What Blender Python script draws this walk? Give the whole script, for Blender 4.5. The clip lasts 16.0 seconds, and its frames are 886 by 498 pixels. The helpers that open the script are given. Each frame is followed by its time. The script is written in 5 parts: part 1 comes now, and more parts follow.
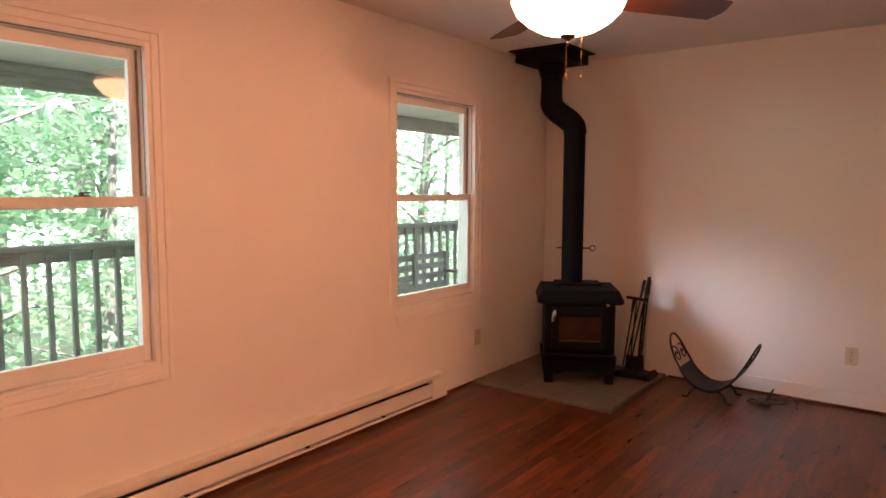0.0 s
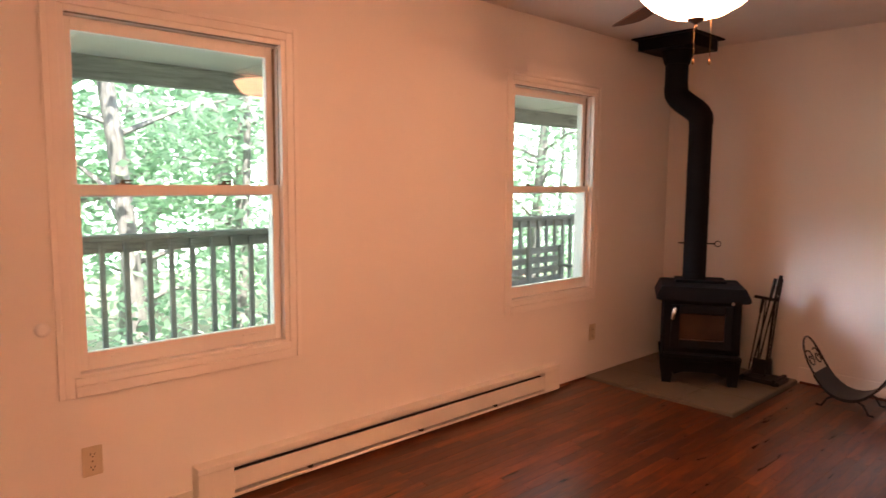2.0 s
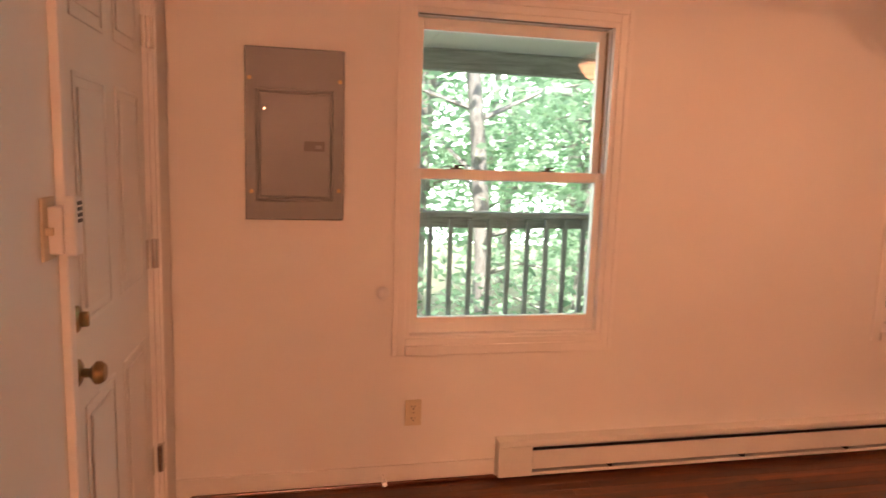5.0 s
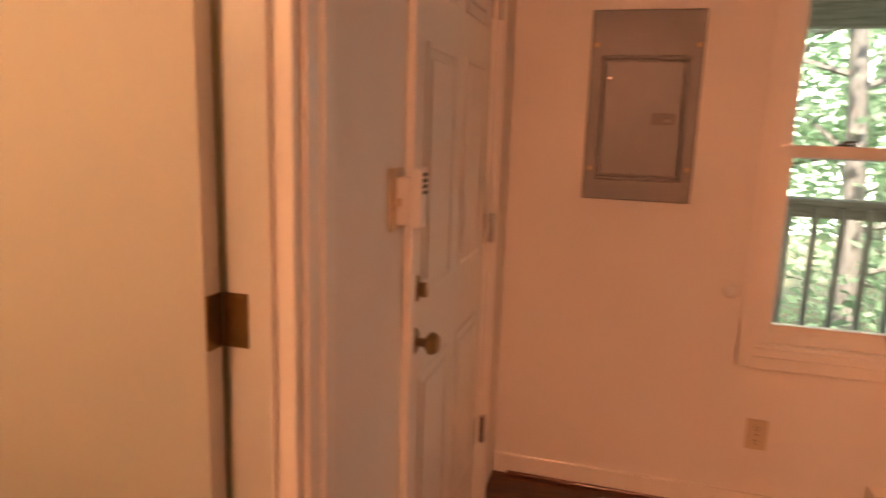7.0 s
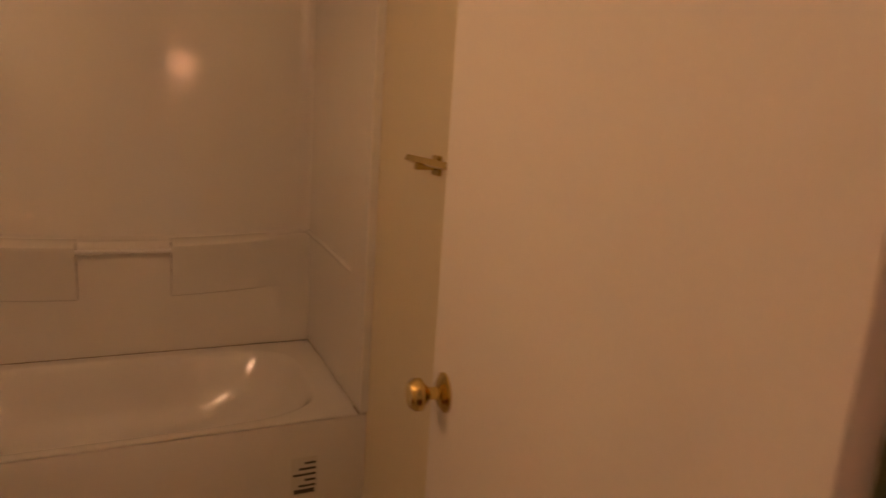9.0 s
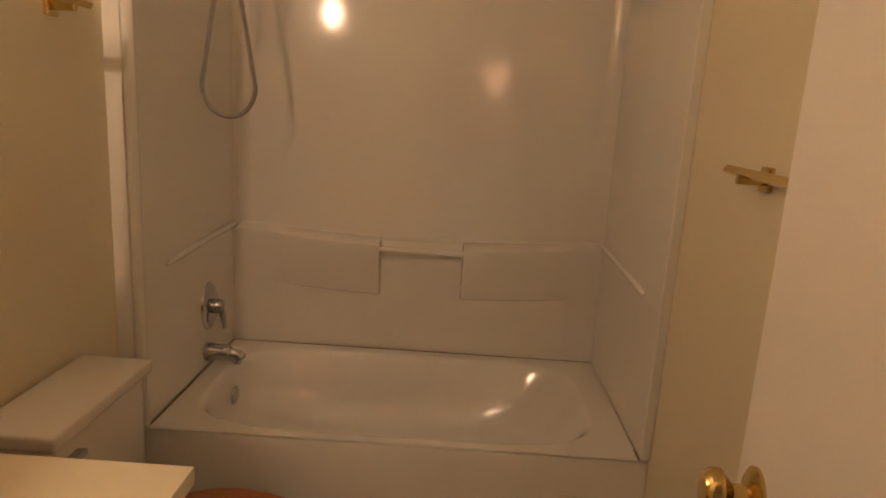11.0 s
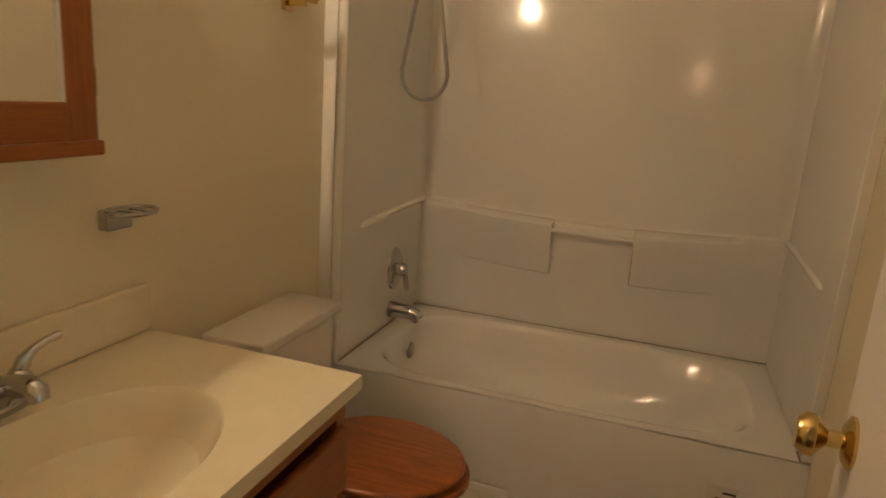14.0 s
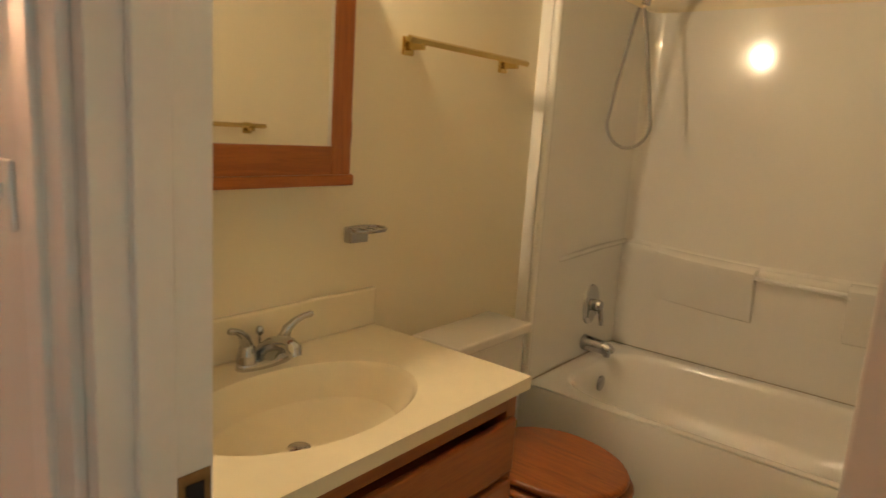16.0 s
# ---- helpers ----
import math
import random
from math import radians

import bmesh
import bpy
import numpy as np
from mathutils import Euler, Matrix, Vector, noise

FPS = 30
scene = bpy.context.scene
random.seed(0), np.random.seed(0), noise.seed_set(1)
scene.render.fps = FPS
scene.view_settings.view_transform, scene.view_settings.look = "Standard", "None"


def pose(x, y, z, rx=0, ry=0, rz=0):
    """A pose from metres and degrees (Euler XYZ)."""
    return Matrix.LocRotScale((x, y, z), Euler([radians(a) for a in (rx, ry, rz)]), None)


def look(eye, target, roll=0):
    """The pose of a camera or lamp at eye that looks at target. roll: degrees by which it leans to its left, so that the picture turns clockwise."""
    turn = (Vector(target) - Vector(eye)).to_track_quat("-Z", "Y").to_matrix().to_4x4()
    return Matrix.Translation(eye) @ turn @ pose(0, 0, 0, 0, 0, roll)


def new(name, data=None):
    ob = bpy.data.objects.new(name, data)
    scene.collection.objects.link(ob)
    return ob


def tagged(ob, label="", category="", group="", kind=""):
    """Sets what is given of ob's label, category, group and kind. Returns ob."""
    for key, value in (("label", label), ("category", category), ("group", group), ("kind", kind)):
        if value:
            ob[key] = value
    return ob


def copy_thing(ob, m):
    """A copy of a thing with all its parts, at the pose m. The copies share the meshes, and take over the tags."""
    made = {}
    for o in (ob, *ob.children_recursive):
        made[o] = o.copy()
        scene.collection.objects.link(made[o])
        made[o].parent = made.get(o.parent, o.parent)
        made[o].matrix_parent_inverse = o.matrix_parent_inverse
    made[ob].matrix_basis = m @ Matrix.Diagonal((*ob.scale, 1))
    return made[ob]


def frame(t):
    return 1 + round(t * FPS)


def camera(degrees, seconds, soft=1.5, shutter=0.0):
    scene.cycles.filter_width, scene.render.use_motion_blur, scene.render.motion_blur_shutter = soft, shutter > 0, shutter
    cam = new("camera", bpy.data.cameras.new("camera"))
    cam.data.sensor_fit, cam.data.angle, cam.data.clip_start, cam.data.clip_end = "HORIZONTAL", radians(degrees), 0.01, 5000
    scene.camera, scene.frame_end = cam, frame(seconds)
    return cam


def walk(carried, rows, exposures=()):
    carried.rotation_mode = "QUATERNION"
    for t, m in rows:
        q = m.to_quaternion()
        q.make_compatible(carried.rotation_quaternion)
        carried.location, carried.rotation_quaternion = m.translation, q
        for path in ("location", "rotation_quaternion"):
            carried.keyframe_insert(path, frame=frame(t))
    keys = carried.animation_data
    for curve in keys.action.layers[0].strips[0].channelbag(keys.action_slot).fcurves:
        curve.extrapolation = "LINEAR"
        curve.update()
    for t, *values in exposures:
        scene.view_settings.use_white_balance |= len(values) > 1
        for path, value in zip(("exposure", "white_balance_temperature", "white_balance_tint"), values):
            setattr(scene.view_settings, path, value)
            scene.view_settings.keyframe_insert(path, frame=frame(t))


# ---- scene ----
cam = camera(68.4, 16.0, shutter=0.5)
PATH = [
    (0, (2.685, 0.369, 1.419), (1.473, 1.949, 1.236), 0.2),
    (0.5, (2.695, 0.366, 1.415), (1.426, 1.902, 1.236), 0.2),
    (1, (2.692, 0.362, 1.406), (1.354, 1.838, 1.227), 0.4),
    (1.5, (2.693, 0.349, 1.411), (1.289, 1.762, 1.225), 0.6),
    (2, (2.698, 0.335, 1.397), (1.232, 1.682, 1.197), 0.4),
    (2.5, (2.683, 0.313, 1.385), (1.122, 1.548, 1.188), 0.4),
    (3, (2.657, 0.296, 1.388), (1.0, 1.398, 1.188), 1.0),
    (3.5, (2.645, 0.288, 1.396), (0.921, 1.28, 1.186), 1.4),
    (6, (2.713, 0.613, 1.438), (0.743, 0.597, 1.095), 1.6),
    (6.5, (2.635, 0.552, 1.414), (0.683, 0.325, 1.043), 1.4),
    (7, (2.495, 0.455, 1.411), (0.604, -0.079, 1.04), 1.8),
    (7.5, (2.417, 0.349, 1.416), (0.648, -0.492, 1.01), 1.9),
    (8, (2.306, 0.268, 1.413), (0.775, -0.943, 0.979), 1.9),
    (8.5, (2.139, 0.184, 1.39), (0.996, -1.406, 0.983), 3.4),
    (9, (2.089, 0.098, 1.387), (1.247, -1.672, 0.989), 3.9),
    (9.5, (2.075, -0.03, 1.382), (1.442, -1.887, 0.993), 3.6),
    (10, (2.075, -0.084, 1.395), (1.697, -2.011, 1.015), 3.2),
    (12.5, (1.906, -0.103, 1.323), (2.304, -2.001, 0.834), 3.7),
    (13, (1.922, -0.079, 1.325), (2.408, -1.959, 0.847), 3.6),
    (13.5, (1.931, -0.036, 1.323), (2.457, -1.901, 0.828), 4.3),
    (14, (1.905, 0.048, 1.325), (2.509, -1.801, 0.858), 4.0),
    (14.5, (1.866, 0.149, 1.327), (2.612, -1.645, 0.849), 3.7),
    (15, (1.829, 0.168, 1.329), (2.697, -1.576, 0.876), 3.6),
    (15.5, (1.756, 0.187, 1.337), (2.807, -1.464, 0.924), 3.5),
    (16, (1.684, 0.235, 1.33), (2.905, -1.306, 0.96), 3.8),
]
walk(cam, [(t, look(eye, target, roll)) for t, eye, target, roll in PATH],
     exposures=[(0, 1.86, 6800, 18), (3.5, 1.92, 6750, 17), (6, 1.6, 7600, 22), (7, 1.55, 8100, 24), (7.6, 1.55, 7900, 21), (8.2, 1.5, 7600, 19), (9, 0.78, 6900, 14), (10, 1.1, 6150, 5), (12.5, 1.15, 5400, -9), (13.5, 1.15, 5300, -11), (14.5, 1.4, 5150, -18), (16, 1.7, 5150, -20)])

# ---- light ----
world = bpy.data.worlds.new("sky")
scene.world = world
world.use_nodes = True
wn = world.node_tree
sky = wn.nodes.new("ShaderNodeTexSky")
sky.sky_type, sky.sun_disc = "NISHITA", False
sky.sun_elevation, sky.sun_rotation = radians(58), radians(80)
wn.links.new(sky.outputs[0], wn.nodes["Background"].inputs[0])
wn.nodes["Background"].inputs[1].default_value = 0.15

sun = new("sun", bpy.data.lights.new("sun", "SUN"))
sun.data.energy, sun.data.angle, sun.data.color = 5.0, radians(0.6), (1, 0.97, 0.91)
sun.matrix_world = look((8, -2, 13), (0, 0, 0))

LAMP_COLOUR = (1.0, 0.43, 0.225)
LAMP_GLOW = 10.0
SCONCE_GLOW = 360.0
BATH_COLOUR = (1.0, 0.58, 0.34)
BATH_GLOW = 150.0
# the lit bulb of the vanity light
vanity_lamp = new("vanity_lamp", bpy.data.lights.new("vanity_lamp", "POINT"))
vanity_lamp.data.energy, vanity_lamp.data.color, vanity_lamp.data.shadow_soft_size = 8.5, BATH_COLOUR, 0.006
vanity_lamp.location = (2.926, -0.80, 1.992)

# sky light that falls in through the window nearer to the stove
skylight = new("window_daylight", bpy.data.lights.new("window_daylight", "AREA"))
skylight.data.shape, skylight.data.size, skylight.data.size_y = "RECTANGLE", 0.3, 0.45
skylight.data.energy, skylight.data.color, skylight.data.spread = 0.46, (0.72, 0.84, 1.0), radians(34)
skylight.matrix_world = look((-0.19, 3.80, 1.35), (1.58, 5.285, 0.42))

# sky light that enters through each window
for k, wy in enumerate((1.388, 3.826)):
    daylight = new("sky_in_window", bpy.data.lights.new("sky_in_window", "AREA"))
    daylight.data.shape, daylight.data.size, daylight.data.size_y = "RECTANGLE", 0.8, 1.25
    daylight.data.energy, daylight.data.color = 0.75, (0.66, 0.82, 1.0)
    daylight.matrix_world = look((-0.16, wy, 1.34), (3.0, wy, 1.0))


# ---- helpers of this scene ----
def material(name, colour, rough=0.5, metal=0.0, vary=0.08, scale=6.0, fine=80.0, bump=0.05, spread=0.0, coat=0.0):
    """Paint, metal or stone: base colour varied by a coarse and a fine noise, roughness varied, fine relief."""
    m = bpy.data.materials.new(name)
    m.use_nodes = True
    t = m.node_tree
    b = t.nodes["Principled BSDF"]
    co = t.nodes.new("ShaderNodeTexCoord")
    n1, n2 = t.nodes.new("ShaderNodeTexNoise"), t.nodes.new("ShaderNodeTexNoise")
    n1.inputs["Scale"].default_value, n2.inputs["Scale"].default_value = scale, fine
    n1.inputs["Detail"].default_value = n2.inputs["Detail"].default_value = 4
    for n in (n1, n2):
        t.links.new(co.outputs["Object"], n.inputs["Vector"])
    mix = t.nodes.new("ShaderNodeMath")
    mix.operation = "MULTIPLY_ADD"
    mix.inputs[1].default_value = 0.4
    t.links.new(n2.outputs[0], mix.inputs[0])
    t.links.new(n1.outputs[0], mix.inputs[2])
    ramp = t.nodes.new("ShaderNodeValToRGB")
    ramp.color_ramp.elements[0].position, ramp.color_ramp.elements[1].position = 0.4, 0.95
    ramp.color_ramp.elements[0].color = (*[c * (1 - vary) for c in colour], 1)
    ramp.color_ramp.elements[1].color = (*[min(1, c * (1 + vary)) for c in colour], 1)
    t.links.new(mix.outputs[0], ramp.inputs[0])
    out = ramp.outputs[0]
    if spread:
        info = t.nodes.new("ShaderNodeObjectInfo")
        hsv = t.nodes.new("ShaderNodeHueSaturation")
        rng = t.nodes.new("ShaderNodeMapRange")
        rng.inputs["To Min"].default_value, rng.inputs["To Max"].default_value = 1 - spread, 1 + spread
        t.links.new(info.outputs["Random"], rng.inputs["Value"])
        t.links.new(rng.outputs[0], hsv.inputs["Value"])
        t.links.new(out, hsv.inputs["Color"])
        out = hsv.outputs[0]
    t.links.new(out, b.inputs["Base Color"])
    rr = t.nodes.new("ShaderNodeMapRange")
    rr.inputs["To Min"].default_value, rr.inputs["To Max"].default_value = max(0.02, rough * 0.8), min(1, rough * 1.2)
    t.links.new(n1.outputs[0], rr.inputs["Value"])
    t.links.new(rr.outputs[0], b.inputs["Roughness"])
    b.inputs["Metallic"].default_value = metal
    b.inputs["Coat Weight"].default_value = coat
    b.inputs["Coat Roughness"].default_value = 0.12
    if bump:
        bp = t.nodes.new("ShaderNodeBump")
        bp.inputs["Strength"].default_value, bp.inputs["Distance"].default_value = bump, 0.01
        t.links.new(n2.outputs[0], bp.inputs["Height"])
        t.links.new(bp.outputs[0], b.inputs["Normal"])
    return m


def wood(name, dark, light, rough=0.35, axis="Y", stretch=14.0, scale=3.0, spread=0.0, coat=0.0, island=False):
    """Grained wood; the grain runs along one axis of the object."""
    m = bpy.data.materials.new(name)
    m.use_nodes = True
    t = m.node_tree
    b = t.nodes["Principled BSDF"]
    co = t.nodes.new("ShaderNodeTexCoord")
    info = t.nodes.new("ShaderNodeObjectInfo")
    add = t.nodes.new("ShaderNodeVectorMath")
    add.operation = "MULTIPLY_ADD"
    add.inputs[1].default_value = (37, 53, 29)
    t.links.new(info.outputs["Random"], add.inputs[0])
    t.links.new(co.outputs["Object"], add.inputs[2])
    mp = t.nodes.new("ShaderNodeMapping")
    mp.inputs["Scale"].default_value = tuple(1.0 if a == axis else stretch for a in "XYZ")
    t.links.new(add.outputs[0], mp.inputs["Vector"])
    n1, n2 = t.nodes.new("ShaderNodeTexNoise"), t.nodes.new("ShaderNodeTexNoise")
    n1.inputs["Scale"].default_value, n1.inputs["Detail"].default_value, n1.inputs["Distortion"].default_value = scale, 7, 1.2
    n2.inputs["Scale"].default_value, n2.inputs["Detail"].default_value = scale * 9, 3
    for n in (n1, n2):
        t.links.new(mp.outputs[0], n.inputs["Vector"])
    mix = t.nodes.new("ShaderNodeMath")
    mix.operation = "MULTIPLY_ADD"
    mix.inputs[1].default_value = 0.35
    t.links.new(n2.outputs[0], mix.inputs[0])
    t.links.new(n1.outputs[0], mix.inputs[2])
    ramp = t.nodes.new("ShaderNodeValToRGB")
    ramp.color_ramp.elements[0].position, ramp.color_ramp.elements[1].position = 0.48, 0.88
    ramp.color_ramp.elements[0].color, ramp.color_ramp.elements[1].color = (*dark, 1), (*light, 1)
    t.links.new(mix.outputs[0], ramp.inputs[0])
    hsv = t.nodes.new("ShaderNodeHueSaturation")
    rng = t.nodes.new("ShaderNodeMapRange")
    rng.inputs["To Min"].default_value, rng.inputs["To Max"].default_value = 1 - spread, 1 + spread
    t.links.new(info.outputs["Random"], rng.inputs["Value"])
    t.links.new(rng.outputs[0], hsv.inputs["Value"])
    t.links.new(ramp.outputs[0], hsv.inputs["Color"])
    t.links.new(hsv.outputs[0], b.inputs["Base Color"])
    rr = t.nodes.new("ShaderNodeMapRange")
    rr.inputs["To Min"].default_value, rr.inputs["To Max"].default_value = rough * 0.7, rough * 1.4
    t.links.new(n1.outputs[0], rr.inputs["Value"])
    t.links.new(rr.outputs[0], b.inputs["Roughness"])
    b.inputs["Coat Weight"].default_value = coat
    b.inputs["Coat Roughness"].default_value = 0.15
    bp = t.nodes.new("ShaderNodeBump")
    bp.inputs["Strength"].default_value, bp.inputs["Distance"].default_value = 0.04, 0.001
    t.links.new(mix.outputs[0], bp.inputs["Height"])
    t.links.new(bp.outputs[0], b.inputs["Normal"])
    return m


def glowing(name, colour, strength):
    m = bpy.data.materials.new(name)
    m.use_nodes = True
    b = m.node_tree.nodes["Principled BSDF"]
    b.inputs["Base Color"].default_value = (0.9, 0.85, 0.75, 1)
    b.inputs["Emission Color"].default_value = (*colour, 1)
    b.inputs["Emission Strength"].default_value = strength
    return m


def window_glass():
    m = bpy.data.materials.new("window_glass")
    m.use_nodes = True
    t = m.node_tree
    t.nodes.remove(t.nodes["Principled BSDF"])
    out = t.nodes["Material Output"]
    clear, gloss = t.nodes.new("ShaderNodeBsdfTransparent"), t.nodes.new("ShaderNodeBsdfGlossy")
    clear.inputs[0].default_value = (0.93, 0.96, 0.95, 1)
    gloss.inputs["Roughness"].default_value = 0.01
    lw, mix = t.nodes.new("ShaderNodeLayerWeight"), t.nodes.new("ShaderNodeMixShader")
    lw.inputs[0].default_value = 0.5
    pw, ma = t.nodes.new("ShaderNodeMath"), t.nodes.new("ShaderNodeMath")
    pw.operation, ma.operation = "POWER", "MULTIPLY_ADD"
    pw.inputs[1].default_value = 5
    ma.inputs[1].default_value, ma.inputs[2].default_value = 0.9, 0.03
    t.links.new(lw.outputs["Facing"], pw.inputs[0])
    t.links.new(pw.outputs[0], ma.inputs[0])
    t.links.new(ma.outputs[0], mix.inputs[0])
    t.links.new(clear.outputs[0], mix.inputs[1])
    t.links.new(gloss.outputs[0], mix.inputs[2])
    t.links.new(mix.outputs[0], out.inputs[0])
    return m


def leafy(name, colour, light):
    """Leaves: diffuse and translucent, each island of its own tint."""
    m = bpy.data.materials.new(name)
    m.use_nodes = True
    t = m.node_tree
    t.nodes.remove(t.nodes["Principled BSDF"])
    out = t.nodes["Material Output"]
    geo = t.nodes.new("ShaderNodeNewGeometry")
    ramp = t.nodes.new("ShaderNodeValToRGB")
    ramp.color_ramp.elements[0].color, ramp.color_ramp.elements[1].color = (*colour, 1), (*light, 1)
    t.links.new(geo.outputs["Random Per Island"], ramp.inputs[0])
    d, tr, mix = t.nodes.new("ShaderNodeBsdfDiffuse"), t.nodes.new("ShaderNodeBsdfTranslucent"), t.nodes.new("ShaderNodeMixShader")
    mix.inputs[0].default_value = 0.5
    for n in (d, tr):
        t.links.new(ramp.outputs[0], n.inputs[0])
    t.links.new(d.outputs[0], mix.inputs[1])
    t.links.new(tr.outputs[0], mix.inputs[2])
    t.links.new(mix.outputs[0], out.inputs[0])
    return m


def box(bm, lo, hi, bevel=0.0, segments=2):
    lo, hi = Vector(lo), Vector(hi)
    m = Matrix.LocRotScale((lo + hi) / 2, None, [max(1e-4, abs(a)) for a in hi - lo])
    made = bmesh.ops.create_cube(bm, size=1, matrix=m)
    if bevel:
        edges = list({e for v in made["verts"] for e in v.link_edges})
        bmesh.ops.bevel(bm, geom=edges, offset=bevel, segments=segments, profile=0.5, affect="EDGES", clamp_overlap=True)
    return bm


def solid(lo, hi, bevel=0.0, segments=2):
    return box(bmesh.new(), lo, hi, bevel, segments)


def rod(bm, a, b, r, r2=None, sides=16):
    a, b = Vector(a), Vector(b)
    d = b - a
    m = Matrix.Translation((a + b) / 2) @ d.to_track_quat("Z", "Y").to_matrix().to_4x4()
    bmesh.ops.create_cone(bm, cap_ends=True, segments=sides, radius1=r, radius2=r if r2 is None else r2, depth=d.length, matrix=m)
    return bm


def tube(bm, pts, r, sides=8):
    """A round tube through points."""
    pts = [Vector(p) for p in pts]
    rings = []
    up = Vector((0.3, 0.2, 1)).normalized()
    for i, p in enumerate(pts):
        d = (pts[min(i + 1, len(pts) - 1)] - pts[max(i - 1, 0)]).normalized()
        u = d.cross(up)
        if u.length < 1e-3:
            u = d.cross(Vector((1, 0, 0)))
        u.normalize()
        v = d.cross(u)
        rr = r[i] if isinstance(r, (list, tuple)) else r
        rings.append([bm.verts.new(p + rr * (math.cos(a) * u + math.sin(a) * v)) for a in [2 * math.pi * k / sides for k in range(sides)]])
    for r0, r1 in zip(rings, rings[1:]):
        for k in range(sides):
            bm.faces.new((r0[k], r0[(k + 1) % sides], r1[(k + 1) % sides], r1[k]))
    bm.faces.new(rings[0][::-1])
    bm.faces.new(rings[-1])
    bmesh.ops.recalc_face_normals(bm, faces=bm.faces)
    return bm


def lathe(bm, profile, m=None, sides=32, sx=1.0, sy=1.0):
    """A turned shape: (radius, height) pairs about z, moved by m."""
    m = m or Matrix()
    rings = []
    for r, z in profile:
        rings.append([bm.verts.new(m @ Vector((r * sx * math.cos(a), r * sy * math.sin(a), z))) for a in [2 * math.pi * k / sides for k in range(sides)]])
    for r0, r1 in zip(rings, rings[1:]):
        for k in range(sides):
            bm.faces.new((r0[k], r0[(k + 1) % sides], r1[(k + 1) % sides], r1[k]))
    for ring, turn in ((rings[0], True), (rings[-1], False)):
        if (ring[0].co - ring[sides // 2].co).length > 1e-4:
            bm.faces.new(ring[::-1] if turn else ring)
    bmesh.ops.remove_doubles(bm, verts=bm.verts, dist=1e-6)
    bmesh.ops.recalc_face_normals(bm, faces=bm.faces)
    return bm


def extrude(bm, outline, height, m=None):
    """A flat outline (x, y) raised to a height along z, moved by m."""
    m = m or Matrix()
    lo = [bm.verts.new(m @ Vector((x, y, 0))) for x, y in outline]
    hi = [bm.verts.new(m @ Vector((x, y, height))) for x, y in outline]
    n = len(outline)
    bm.faces.new(lo[::-1])
    bm.faces.new(hi)
    for k in range(n):
        bm.faces.new((lo[k], lo[(k + 1) % n], hi[(k + 1) % n], hi[k]))
    bmesh.ops.recalc_face_normals(bm, faces=bm.faces)
    return bm


def thing(name, at=(0, 0, 0), label="", category="", group="", kind="", rz=0.0):
    ob = new(name)
    ob.empty_display_size = 0.05
    ob.matrix_world = pose(*at, 0, 0, rz)
    return tagged(ob, label, category, group, kind)


def part(name, bm, mat, parent=None, label="", smooth=None, local=False):
    """One mesh object from a bmesh, under a thing or a part. Given in the world's axes, or in the parent's own (local)."""
    me = bpy.data.meshes.new(name)
    if parent is not None and not local:
        root, chain = parent, Matrix()
        while root is not None:
            chain = root.matrix_basis @ chain if root.parent is None else root.matrix_basis @ chain
            root = root.parent
        bm.transform(chain.inverted())
    bm.to_mesh(me)
    bm.free()
    me.materials.append(mat)
    if smooth:
        for p in me.polygons:
            p.use_smooth = True
        me.set_sharp_from_angle(angle=radians(smooth))
    ob = new(name, me)
    if parent is not None:
        ob.parent = parent
    return tagged(ob, label) if label else ob


def setting(name, bm, mat, label="", category="", smooth=None):
    return tagged(part(name, bm, mat, None, smooth=smooth), label, category, kind="structure")


# ---- materials ----
wall_paint = material("wall_paint", (0.80, 0.77, 0.72), 0.6, vary=0.03, scale=1.2, fine=220, bump=0.06)
ceiling_paint = material("ceiling_paint", (0.78, 0.75, 0.70), 0.85, vary=0.04, scale=3, fine=90, bump=0.35)
cream_paint = material("cream_paint", (0.78, 0.71, 0.52), 0.5, vary=0.03, scale=1.5, fine=200, bump=0.05)
trim_paint = material("trim_paint", (0.82, 0.79, 0.74), 0.35, vary=0.04, scale=3, fine=60, bump=0.03)
door_paint = material("door_paint", (0.80, 0.76, 0.69), 0.4, vary=0.03, scale=2, fine=120, bump=0.03)
heater_paint = material("heater_enamel", (0.76, 0.73, 0.66), 0.38, vary=0.05, scale=4, fine=60, bump=0.02)
# near-black that paints the shade inside slots, holes and recesses
gap_shade = material("painted_gap_shade", (0.02, 0.018, 0.016), 0.8)
beige_plastic = material("beige_plastic", (0.62, 0.53, 0.38), 0.35, vary=0.04, bump=0.0)
white_plastic = material("white_plastic", (0.8, 0.79, 0.77), 0.3, vary=0.03, bump=0.0)
dark_plastic = material("dark_plastic", (0.06, 0.055, 0.05), 0.4)
panel_grey = material("panel_grey_enamel", (0.115, 0.118, 0.122), 0.40, metal=0.2, vary=0.05, scale=5, fine=160, bump=0.03)
cast_iron = material("black_stove_iron", (0.005, 0.005, 0.006), 0.62, metal=0.0, vary=0.3, scale=9, fine=200, bump=0.08)
cast_iron.node_tree.nodes["Principled BSDF"].inputs["Specular IOR Level"].default_value = 0.15
wrought = material("black_wrought_iron", (0.015, 0.013, 0.012), 0.5, metal=0.5, vary=0.3)
stove_glass = material("sooty_stove_glass", (0.035, 0.02, 0.012), 0.08, vary=0.5, scale=5, bump=0)
nickel = material("nickel", (0.7, 0.68, 0.64), 0.22, metal=1, vary=0.05, bump=0)
chrome = material("chrome", (0.5, 0.5, 0.51), 0.09, metal=1, vary=0.03, bump=0)
